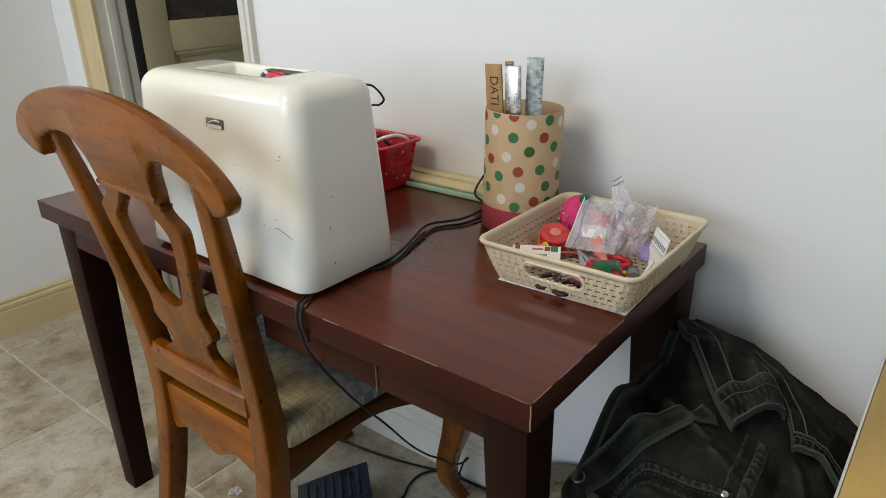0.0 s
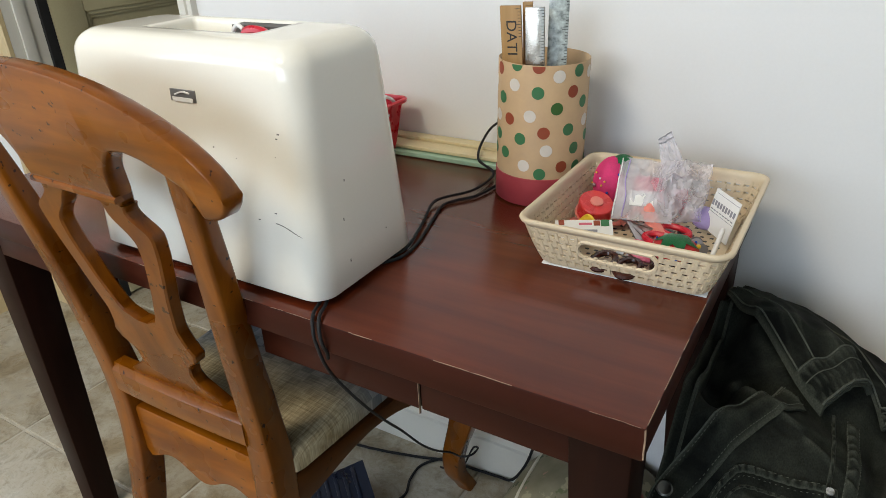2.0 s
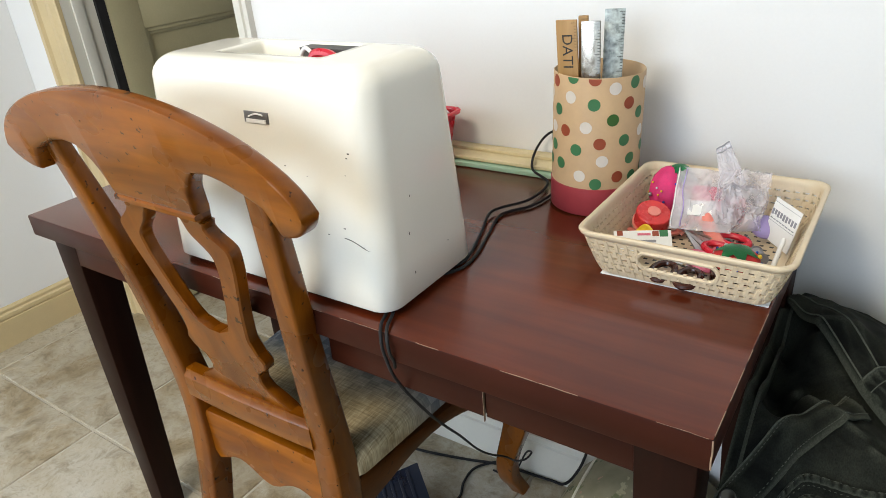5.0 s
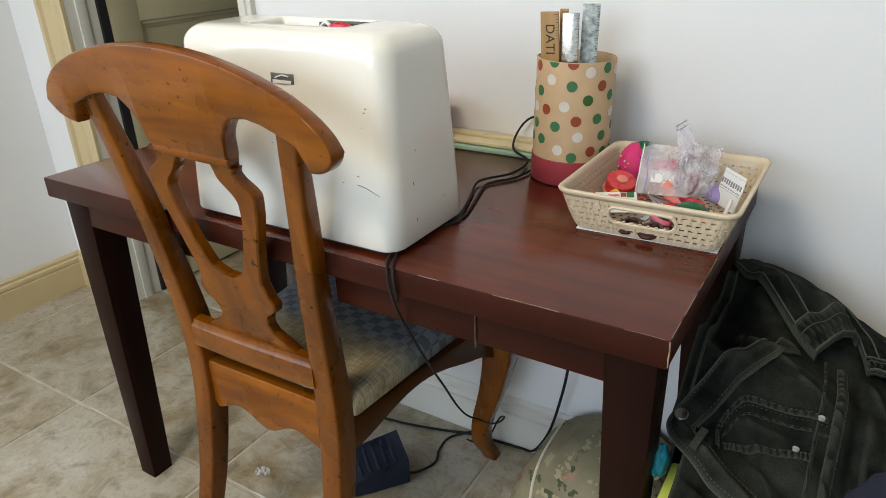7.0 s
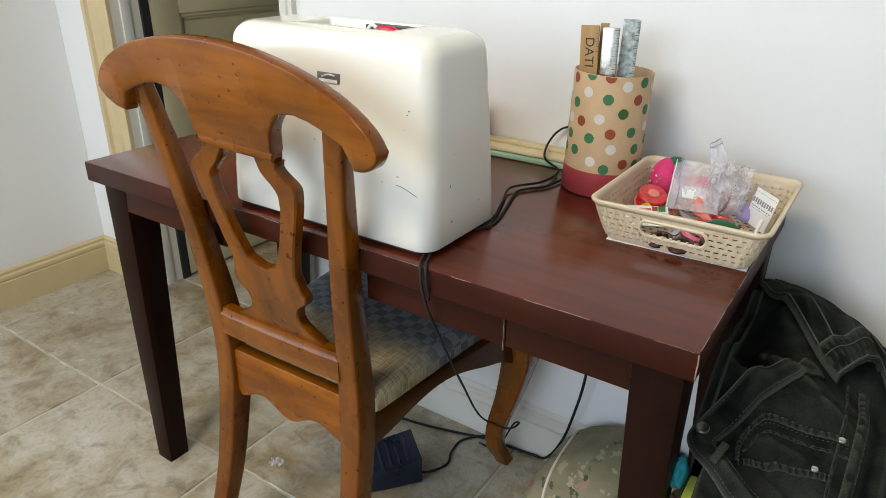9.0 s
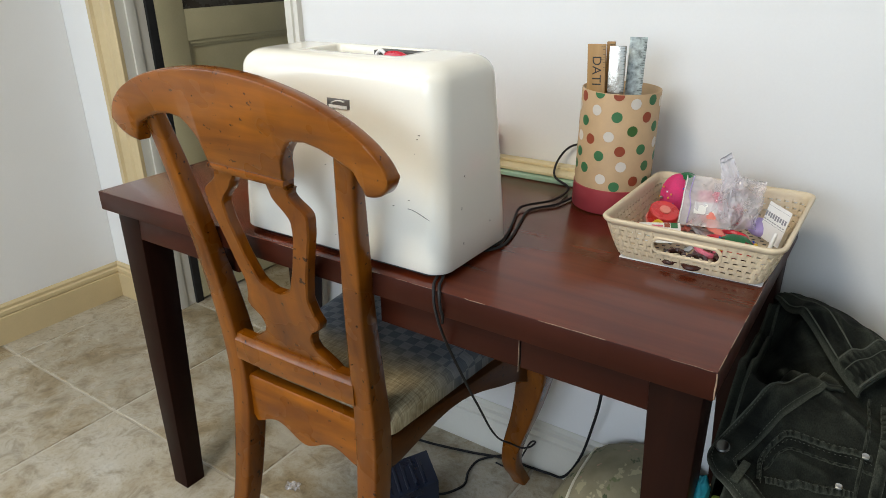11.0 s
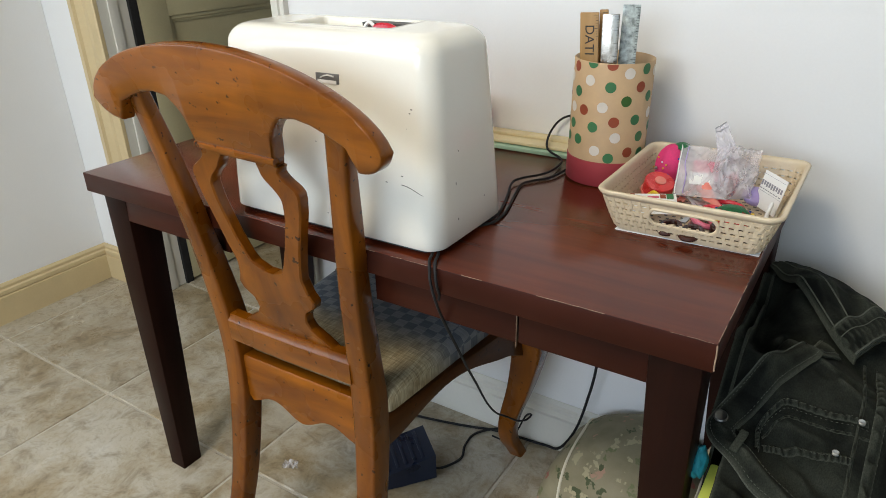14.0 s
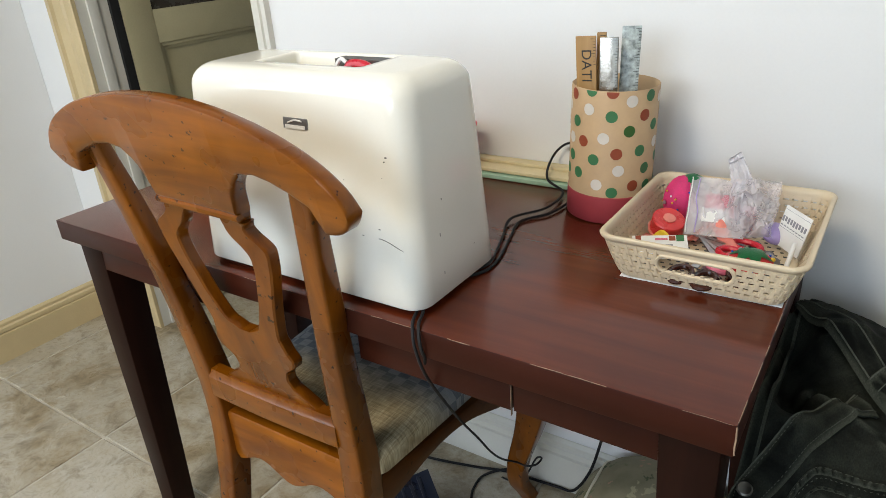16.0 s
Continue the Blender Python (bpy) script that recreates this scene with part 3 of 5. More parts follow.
# ---- chair ----
def chair():
    c = thing("dining_chair", "honey brown wooden dining chair with a carved splat at the desk", "chair", pose(-0.667, 0.0566, 0, 0, 0, 0.9))

    def rake(z):
        return float(np.interp(z, [0.0, 0.2, 0.45, 0.56, 0.90, 1.06], [-0.105, -0.065, -0.034, -0.044, -0.121, -0.166]))

    def warp(x, y, z):
        """The back is twisted a little: it leans sideways and drops to one end as it rises."""
        f = min(1.3, max(0.0, (z - 0.56) / 0.44))
        return (x + 0.0404 * f, y + rake(z) + 0.0098 * f, z - 0.0392 * f * x)

    # crest rail: columns from ear to ear
    end = 0.205 + 0.0474 * np.sin(np.linspace(0, math.pi / 2, 26))
    xs = np.concatenate([-end[::-1], np.linspace(-0.2, 0.2, 81), end])
    a = np.abs(xs)
    low = smooth_curve([0, 0.071, 0.0725, 0.077, 0.087, 0.10, 0.125, 0.15, 0.175, 0.20, 0.2045, 0.210, 0.217, 0.225, 0.235, 0.243, 0.2485, 0.2515, 0.2525],
                       [0.893, 0.893, 0.912, 0.928, 0.944, 0.957, 0.961, 0.957, 0.948, 0.936, 0.926, 0.914, 0.908, 0.9055, 0.908, 0.9145, 0.922, 0.929, 0.936], a, 1)
    top = 0.938 + 0.100 * np.clip(1 - (a / 0.2526) ** 2, 0, 1) ** 0.56
    for i, x in enumerate(a):
        if x > 0.212:
            low[i] = 0.938 - 0.0325 * math.sqrt(max(0.0, 1 - ((x - 0.212) / 0.0406) ** 2))
    rings, h = [], 0.0125
    for x, zt, zl in zip(xs, top, low):
        bend = -0.004 - 0.0097 * (x / 0.25) ** 2
        q = min(0.006, (zt - zl) * 0.3)
        sec = [(-h, zl + q), (-h, zt - q), (-h + 0.0015, zt - q * 0.4), (-h + 0.005, zt - q * 0.1), (h - 0.005, zt), (h - 0.0015, zt - q * 0.35), (h, zt - q), (h, zl + q), (h - 0.0012, zl + q * 0.35), (h - 0.004, zl), (-h + 0.004, zl), (-h + 0.0012, zl + q * 0.35)]
        rings.append([warp(x * 1.0414, bend + y, z + 0.0069) for y, z in sec])
    part("crest_rail", loft(rings), M_CHAIR, c, angle=50)
    # splat: rows, two limbs round the opening and a solid foot
    zo = [0.545, 0.556, 0.570, 0.585, 0.60, 0.612, 0.622, 0.634, 0.648, 0.664, 0.69, 0.75, 0.815, 0.839, 0.852, 0.866, 0.878, 0.884, 0.886, 0.91]
    xo = [0.101, 0.100, 0.082, 0.060, 0.053, 0.055, 0.060, 0.076, 0.082, 0.074, 0.069, 0.084, 0.102, 0.106, 0.106, 0.084, 0.073, 0.072, 0.078, 0.078]
    zi = [0.685, 0.689, 0.700, 0.745, 0.805, 0.834, 0.848, 0.862, 0.874, 0.881, 0.885]
    xi = [0.0, 0.024, 0.034, 0.052, 0.068, 0.070, 0.060, 0.044, 0.038, 0.036, 0.030]
    s = 0.010

    def splat_row(z, x0, x1):
        e = 0.0025
        shift = -0.008 * ease((z - 0.6) / 0.15) * ease((0.905 - z) / 0.04)
        return [warp(x + shift, y, z) for x, y in ((x0 + e, -s), (x1 - e, -s), (x1, -s + e), (x1, s - e), (x1 - e, s), (x0 + e, s), (x0, s - e), (x0, -s + e))]

    bm = bmesh.new()
    zz = np.linspace(0.545, 0.685, 40)
    loft([splat_row(z, -o, o) for z, o in zip(zz, smooth_curve(zo, xo, zz, 1))], bm=bm)
    zz = np.linspace(0.6851, 0.886, 44)
    outs, ins = smooth_curve(zo, xo, zz, 3), smooth_curve(zi, xi, zz, 3)
    for k in (-1, 1):
        loft([splat_row(z, min(k * i, k * o), max(k * i, k * o)) for z, i, o in zip(zz, ins, outs)], bm=bm)
    loft([splat_row(z, -0.0735, 0.0705) for z in (0.8861, 0.892, 0.899)], bm=bm)
    part("splat", bm, M_CHAIRV, c, angle=40)
    part("splat_cap", loft([[warp(x, y - 0.003, 0.8985 + z) for y, z in ((-0.016, -0.004), (-0.0155, 0.001), (-0.012, 0.0035), (-0.006, 0.0035), (-0.004, -0.004))] for x in np.linspace(-0.077, 0.075, 9)]), M_CHAIR, c)
    # rear posts and sabre legs
    for k in (-1, 1):
        rings = []
        for z, x, y, w, d in ((0, 0.166, -0.140, 0.016, 0.018), (0.08, 0.162, -0.108, 0.017, 0.019), (0.20, 0.157, -0.070, 0.0185, 0.021), (0.34, 0.153, -0.044, 0.0205, 0.023), (0.45, 0.151, -0.034, 0.021, 0.024),
                              (0.56, 0.151, -0.040, 0.0195, 0.0215), (0.70, 0.154, -0.068, 0.0175, 0.018), (0.84, 0.166, -0.101, 0.016, 0.015), (0.95, 0.179, -0.131, 0.016, 0.011), (0.965, 0.181, -0.134, 0.016, 0.011)):
            spread = 0.018 * min(1.0, max(0.0, (z - 0.5) / 0.25)) if k < 0 else 0.0
            p = warp(k * (x + spread), y - rake(z), z)
            rings.append([(*p, w, d)])
        pts = spline([r[0] for r in rings], 6)
        part("post", loft([at_z(rrect(p[0], p[1], p[3], p[4], 0.0045, 2), p[2]) for p in pts]), M_CHAIRV, c, angle=50)
    # cross rails
    part("lower_rail", loft([[(x, rake(0.54) - 0.003 - 0.004 * (1 - (x / 0.16) ** 2) + y, z) for y, z in ((-0.013, 0.506), (-0.015, 0.510), (-0.015, 0.546), (-0.010, 0.553), (-0.009, 0.558), (0.010, 0.558), (0.012, 0.554), (0.012, 0.506))] for x in np.linspace(-0.137, 0.137, 17)]), M_CHAIR, c)
    rings = []
    for x in np.linspace(-0.137, 0.137, 41):
        u = abs(x) / 0.137
        zl = 0.376 - 0.014 * math.cos(u * math.pi * 2.0) * (1 - 0.3 * u) + (0.012 if u > 0.93 else 0)
        rings.append([(x, -0.036 + y, z) for y, z in ((-0.012, zl), (-0.012, 0.461), (-0.009, 0.466), (0.012, 0.466), (0.012, zl))])
    part("back_apron", loft(rings), M_CHAIR, c)
    # side and front rails with a hollowed lower edge
    for k in (-1, 1):
        rings = []
        for u in np.linspace(0, 1, 25):
            y = -0.02 + 0.40 * u
            x = 0.160 + 0.066 * u
            zl = 0.366 + 0.040 * math.sin(math.pi * min(1, u * 1.15)) ** 1.5 - 0.03 * max(0, u - 0.86) / 0.14
            rings.append([(k * x + d, y, z) for d, z in ((-0.011, zl), (0.011, zl), (0.011, 0.421), (0.008, 0.427), (-0.011, 0.427))])
        part("side_rail", loft(rings), M_RAILSHADE, c)
    rings = []
    for x in np.linspace(-0.212, 0.212, 31):
        zl = 0.36 + 0.025 * math.cos(x / 0.2 * math.pi)
        rings.append([(x, 0.386 + d, z) for d, z in ((-0.011, zl), (0.011, zl), (0.011, 0.427), (-0.011, 0.427))])
    part("front_rail", loft(rings), M_CHAIR, c)
    for k in (-1, 1):
        path = spline([(0.212, 0.408, 0.432, 0.029), (0.222, 0.420, 0.40, 0.033), (0.225, 0.430, 0.345, 0.0325), (0.206, 0.430, 0.24, 0.026), (0.180, 0.426, 0.14, 0.0205), (0.171, 0.440, 0.07, 0.018), (0.176, 0.464, 0.022, 0.0165), (0.180, 0.474, 0.0, 0.0165)], 6)
        part("front_leg", loft([at_z(rrect(k * (p[0] + 0.014), p[1] - 0.026, p[3], p[3], 0.005, 2), p[2]) for p in path]), M_CHAIRV, c, angle=50)
    # upholstered seat
    rings = []
    for z, g, r in ((0.427, -0.004, 0.02), (0.435, 0.004, 0.024), (0.459, 0.004, 0.026), (0.471, -0.003, 0.03), (0.478, -0.02, 0.03), (0.484, -0.07, 0.03), (0.486, -0.14, 0.02)):
        ring = rrect(0, 0.192, 0.19 + g, 0.212 + g, r, 5)
        rings.append([(x * (0.90 + 0.22 * (y + 0.04) / 0.46), y, z) for x, y in ring])
    part("seat", loft(rings), M_SEAT, c, "woven straw and blue-grey checked upholstered seat", angle=60)
    return c


# ---- sewing machine case ----
def cover():
    c = thing("sewing_machine_case", "ivory plastic sewing machine carrying case, scuffed, with a recessed handle", "case", pose(-0.566, 0.112, DH, 0, 0, 0))
    part("base", loft([at_z(rrect(0, 0, 0.183, 0.083, 0.02), z) for z in (0.001, 0.010)]), M_DARKP, c, "dark case base")
    rings = []
    zt = 0.292
    for z, hx, hy, dy, r in ((0.009, 0.198, 0.0935, 0, 0.026), (0.011, 0.200, 0.095, 0, 0.028), (0.06, 0.1982, 0.0930, 0, 0.029), (0.16, 0.1940, 0.0865, 0, 0.030), (0.248, 0.1902, 0.0803, 0, 0.031)):
        rings.append(at_z(rrect(0, dy, hx, hy, r, 8), z))
    for a in range(10, 91, 10):
        k = radians(a)
        o = 0.030 * (1 - math.cos(k))
        rings.append(at_z(rrect(0, 0, 0.1895 - o, 0.0797 - o, max(0.014, 0.031 - o * 0.5), 8), 0.258 + 0.030 * math.sin(k)))
    # rim of the handle recess, then its walls and floor
    hole = (0.006, 0.003, 0.088, 0.037)
    for g, z in ((0.010, 0.2888), (0.002, 0.289), (0.0, 0.2875), (-0.001, 0.284)):
        rings.append(at_z(rrect(hole[0], hole[1], hole[2] + g, hole[3] + g, 0.008 + g * 0.3, 8), z))
    floor = rrect(hole[0], hole[1], hole[2] - 0.002, hole[3] - 0.002, 0.007, 8)
    rings.append([(x, y, 0.264 - 0.016 * max(0.0, min(1.0, (x + 0.09) / 0.12))) for x, y in floor])
    part("shell", loft(rings, cap0=False), M_COVER, c, "scuffed ivory plastic shell", angle=50)
    part("handle_slot", loft([at_z(rrect(0.050, 0.030, 0.044, 0.0125, 0.003), z) for z in (0.2490, 0.2865)]), M_SLOT, c, "dark slot in the handle recess")
    part("handle_grip", tube([(0.034, 0.006, 0.268), (0.040, 0.010, 0.281), (0.062, 0.010, 0.282), (0.082, 0.010, 0.272)], 0.006), M_REDP, c, "red plastic grip")
    part("cord_end", tube([(0.022, 0.002, 0.262), (0.019, 0.006, 0.278), (0.026, 0.009, 0.288), (0.036, 0.008, 0.284)], 0.0026), M_WHITEP, c, "white cord loop")
    # maker's plate: plain shapes
    pl = part("badge", spin(box(-0.0205, 0.0205, -0.001, 0.0012, -0.0068, 0.0068, 0.0006), rx=-3.9, at=(0.0215, -0.0820, 0.2265)), M_BADGE, c, "small grey metal badge")
    bm = spin(box(-0.0165, 0.0165, -0.0018, -0.0008, -0.0065, -0.0020), rx=-3.9, at=(0.0215, -0.0820, 0.2265))
    part("badge_bar", bm, M_WHITEP, pl)
    bm = spin(tube([(-0.012, -0.0014, 0.0005), (0.0, -0.0014, 0.0042), (0.012, -0.0014, 0.0032)], 0.0011), rx=-3.9, at=(0.0215, -0.0820, 0.2265))
    part("badge_swoosh", bm, M_WHITEP, pl)
    # scuffs
    def front_y(z):
        return -float(np.interp(z, [0.011, 0.06, 0.16, 0.255], [0.095, 0.0930, 0.0865, 0.0800]))
    bm = bmesh.new()
    pts = []
    for u in np.linspace(0, 1, 8):
        x, z = 0.1425 + 0.040 * u, 0.098 - 0.014 * u ** 1.7
        pts.append((x, front_y(z) + 0.030 - math.sqrt(0.0009 - max(0.0, x - 0.166) ** 2) - 0.0001, z))
    tube(pts, 0.0005, 5, 2, bm)
    part("scratch", bm, M_SCUFF, c, "thin dark scratch")
    rng = random.Random(11)
    for i in range(15):
        x, z = rng.uniform(-0.02, 0.16), rng.uniform(0.03, 0.2)
        w, hgt = rng.uniform(0.0004, 0.0016), rng.uniform(0.0003, 0.0009)
        part("scuff", box(x - w, x + w, front_y(z) - 0.0004, front_y(z) + 0.001, z - hgt, z + hgt), M_SCUFF, c)
    for i in range(4):
        y, z = rng.uniform(-0.05, 0.06), rng.uniform(0.03, 0.22)
        xx = float(np.interp(z, [0.011, 0.06, 0.16, 0.255], [0.200, 0.1982, 0.1940, 0.1900]))
        hgt = rng.uniform(0.0005, 0.002)
        part("scuff", box(xx - 0.001, xx + 0.0004, y - 0.0005, y + 0.0005, z - hgt, z + hgt), M_SCUFF, c)
    return c


chair()
cover()


# ---- on the desk ----
def canister():
    cx, cy, r, h = 0.0, 0.0, 0.0648, 0.204
    c = thing("canister", "kraft paper canister with coloured polka dots and a red band", "canister", pose(-0.299, 0.450, DH + 0.0017, 0, 1.5, 0))
    prof = [(r, 0.001), (r, h), (r - 0.0008, h + 0.0008), (r - 0.002, h), (r - 0.003, 0.006)]
    part("body", lathe([(r, 0.0005)] + prof[1:], n=64, cap0=True, cap1=True), M_KRAFT, c, "kraft paper tube", angle=60)
    part("band", lathe([(r + 0.0004, 0.0), (r + 0.0012, 0.0006), (r + 0.0012, 0.042), (r + 0.0003, 0.0425)], n=64, cap0=False, cap1=False), M_BAND, c, "dusty red paper band", angle=60)
    seen = [("r", -132, 0.954), ("g", -101, 0.964), ("r", -73, 0.963), ("w", -104, 0.936), ("g", -73, 0.928), ("w", -48, 0.95), ("r", -28, 0.928), ("d", -49, 0.906), ("g", -125, 0.915), ("r", -111, 0.887), ("w", -82, 0.895), ("r", -64, 0.872), ("g", -32, 0.875), ("g", -94, 0.861), ("g", -134, 0.86), ("w", -60, 0.846), ("g", -21, 0.846), ("g", -118, 0.836), ("w", -88, 0.822), ("r", -39, 0.821), ("g", -67, 0.811)]
    dots = [(k, a, z - DH) for k, a, z in seen]
    rng = random.Random(3)
    for i in range(900):
        a, z = rng.uniform(-180, 180), rng.uniform(0.055, 0.205)
        if all(math.hypot(math.radians((a - q + 180) % 360 - 180) * r, z - w) > 0.0255 for _, q, w in dots):
            dots.append((rng.choice("rggwd"), a, z))
    mats = {"r": M_DR, "g": M_DG, "w": M_DW, "d": M_DK}
    for k, a, z in dots:
        bm = bmesh.new()
        rad, ro = 0.0088, r + 0.0004
        rim = []
        for i in range(16):
            t = 2 * math.pi * i / 16
            q = math.radians(a) + rad * math.cos(t) / r
            zz = min(h - 0.0002, max(0.0425, z + rad * math.sin(t)))
            rim.append(bm.verts.new((ro * math.cos(q), ro * math.sin(q), zz)))
        mid = bm.verts.new((ro * math.cos(math.radians(a)), ro * math.sin(math.radians(a)), z))
        for i in range(16):
            bm.faces.new((mid, rim[i], rim[(i + 1) % 16]))
        part("dot", bm, mats[k], c)
    return c


canister()


def ruler(label, w, length, th, material, m, ticks=0, word=""):
    """A flat measuring stick standing on its end; ticks along one edge, painted letters where given."""
    o = thing("ruler", label, "ruler", m, "rulers in the canister")
    part("stick", box(-w / 2, w / 2, -th / 2, th / 2, 0, length, min(0.0008, th * 0.3)), material, o)
    for i in range(ticks):
        z = length - 0.004 - i * 0.004
        ln = 0.008 if i % 5 == 0 else 0.004
        part("tick", box(w / 2 - ln, w / 2 - 0.0004, -th / 2 - 0.0002, -th / 2 + 0.0002, z - 0.0003, z + 0.0003), M_INK, o)
    if word:
        cu = bpy.data.curves.new("lettering", "FONT")
        cu.body, cu.size, cu.extrude = word, 0.021, 0.0001
        tmp = new("lettering", cu)
        me = bpy.data.meshes.new_from_object(tmp.evaluated_get(bpy.context.evaluated_depsgraph_get()))
        bpy.data.objects.remove(tmp)
        me.materials.append(M_INK)
        tx = new("lettering", me)
        tx.parent = o
        tx.matrix_basis = pose(-0.006, -th / 2 - 0.0002, length - 0.018, 90) @ pose(0, 0, 0, 0, 0, -90)
    return o


CX, CY = -0.296, 0.450
ruler("old yellow wooden ruler with dark painted letters standing in the canister", 0.030, 0.272, 0.004, M_RULER, pose(CX - 0.018, CY - 0.040, DH + 0.008, 2, -2, 3), 10, "DATI")
ruler("worn brown wooden ruler standing in the canister", 0.013, 0.274, 0.007, M_RULER, pose(CX - 0.008, CY - 0.022, DH + 0.008, 1, -1, 10), 8)
ruler("worn grey steel ruler standing in the canister", 0.026, 0.270, 0.004, M_RULER2, pose(CX + 0.006, CY - 0.034, DH + 0.008, 2, -0.5, 14), 26)
ruler("mottled grey plastic ruler standing in the canister", 0.027, 0.281, 0.0020, M_MOTT, pose(CX + 0.022, CY - 0.012, DH + 0.008, 0, 1, 22), 30)

b = box(-0.90, -0.362, 0.503, 0.543, DH + 0.0005, DH + 0.0085, 0.0012)
tagged(part("board", b, M_MINT), "mint green flat board lying along the wall on the desk", "board")
b = box(-0.92, -0.358, 0.513, 0.573, DH + 0.0105, DH + 0.0165, 0.0012)
box(-0.92, -0.358, 0.548, 0.573, DH + 0.0165, DH + 0.0225, 0.0012, bm=b)
box(-0.90, -0.88, 0.514, 0.539, DH + 0.0085, DH + 0.0105, bm=b)
tagged(part("board", b, M_MAT), "cream flat board lying along the wall on the desk", "board")


def red_basket():
    o = thing("basket", "small red plastic basket with punched holes, holding cords", "basket", pose(-0.69, 0.478, DH))
    hz = 0.098
    def ring(z, inset):
        f = z / hz
        return rrect(0, 0, 0.078 + 0.016 * f - inset, 0.044 + 0.016 * f - inset, 0.016, 10)
    # thin walls on a fine grid, with cells left open as holes
    levels = np.linspace(0.004, hz, 22)
    bm = bmesh.new()
    def dense(z):
        base = ring(z, 0)
        out = []
        for i, p in enumerate(base):
            q = base[(i + 1) % len(base)]
            k = max(1, round(math.hypot(q[0] - p[0], q[1] - p[1]) / 0.004))
            out += [(p[0] + (q[0] - p[0]) * j / k, p[1] + (q[1] - p[1]) * j / k) for j in range(k)]
        return out
    cnt = len(dense(hz * 0.5))
    base = dense(hz * 0.5)
    rows = []
    for z in levels:
        f = (z - hz * 0.5) / hz
        rows.append([bm.verts.new((x * (1 + 0.19 * f), y * (1 + 0.30 * f), z)) for x, y in base])
    for r in range(len(rows) - 1):
        for i in range(cnt):
            if r in (4, 8, 12, 16) and (i + (r // 4 % 2) * 3) % 6 == 0:
                continue
            j = (i + 1) % cnt
            bm.faces.new((rows[r][i], rows[r][j], rows[r + 1][j], rows[r + 1][i]))
    bm.faces.new(rows[0][::-1])
    bmesh.ops.solidify(bm, geom=bm.faces[:], thickness=0.0016)
    part("body", bm, M_REDP, o, "red punched plastic body", angle=40)
    top = [(x * 1.095, y * 1.15) for x, y in base]
    rings = [[(x * (1 + g / 0.09), y * (1 + g / 0.06), z) for x, y in top] for g, z in ((0.0, hz - 0.006), (0.005, hz - 0.006), (0.006, hz - 0.001), (0.004, hz + 0.001), (0.0, hz + 0.001), (-0.001, hz - 0.003))]
    part("rim", loft(rings, cap0=False, cap1=False), M_REDP, o)
    return o


red_basket()
tagged(part("cord", tube([(-0.71, 0.478, 0.80), (-0.65, 0.448, 0.855), (-0.61, 0.478, 0.872), (-0.602, 0.508, 0.85), (-0.65, 0.508, 0.80)], 0.0032), M_WHITEP), "white cord coiled in the red basket", "cord")
tagged(part("cord", tube([(-0.73, 0.468, 0.80), (-0.66, 0.478, 0.862), (-0.63, 0.468, 0.858), (-0.62, 0.488, 0.83), (-0.68, 0.498, 0.80)], 0.003), M_CORD), "black cord coiled in the red basket", "cord")
tagged(part("wire", tube([(-0.67, 0.478, 0.80), (-0.658, 0.418, 0.93), (-0.63, 0.388, 0.975), (-0.575, 0.378, 0.988), (-0.545, 0.378, 0.968), (-0.565, 0.388, 0.952), (-0.62, 0.418, 0.935), (-0.68, 0.458, 0.86)], 0.0021, per=10), M_CORD), "black wire loop rising from the red basket", "wire")

# cords of the machine
tagged(part("power_cord", tube([(-0.4, 0.06, 0.7645), (-0.383, 0.03, 0.7645), (-0.372, 0.006, 0.7655), (-0.365, -0.0055, 0.757), (-0.362, -0.007, 0.735), (-0.357, 0.004, 0.69), (-0.372, 0.07, 0.59), (-0.396, 0.14, 0.50), (-0.421, 0.21, 0.415), (-0.450, 0.30, 0.300), (-0.470, 0.375, 0.215), (-0.466, 0.422, 0.172), (-0.445, 0.428, 0.166), (-0.428, 0.440, 0.168), (-0.430, 0.470, 0.160), (-0.455, 0.492, 0.130), (-0.490, 0.505, 0.05), (-0.530, 0.521, 0.006), (-0.560, 0.521, 0.004)], 0.0021), M_CORD), "black power cord hanging from the case to the floor", "cord")
tagged(part("power_cord", tube([(-0.395, 0.064, 0.764), (-0.374, 0.03, 0.7645), (-0.363, 0.006, 0.7655), (-0.356, -0.0055, 0.757), (-0.353, -0.007, 0.738), (-0.3545, 0, 0.722), (-0.358, 0.004, 0.71)], 0.0021), M_CORD), "short black cord over the desk edge", "cord")
tagged(part("power_cord", tube([(-0.4, 0.13, 0.766), (-0.372, 0.165, 0.7655), (-0.372, 0.2, 0.765), (-0.395, 0.27, 0.765), (-0.415, 0.325, 0.766), (-0.41, 0.351, 0.767), (-0.385, 0.401, 0.766), (-0.39, 0.476, 0.766), (-0.43, 0.498, 0.778), (-0.448, 0.551, 0.795), (-0.428, 0.566, 0.822), (-0.38, 0.568, 0.835)], 0.0022), M_CORD), "black power cord lying over the desk behind the canister", "cord")
tagged(part("power_cord", tube([(-0.4, 0.115, 0.764), (-0.366, 0.155, 0.7635), (-0.364, 0.2, 0.7635), (-0.385, 0.275, 0.7635), (-0.4, 0.33, 0.7635), (-0.392, 0.356, 0.7635), (-0.37, 0.396, 0.7635), (-0.36, 0.506, 0.7635)], 0.0022), M_CORD), "second black power cord lying over the desk", "cord")
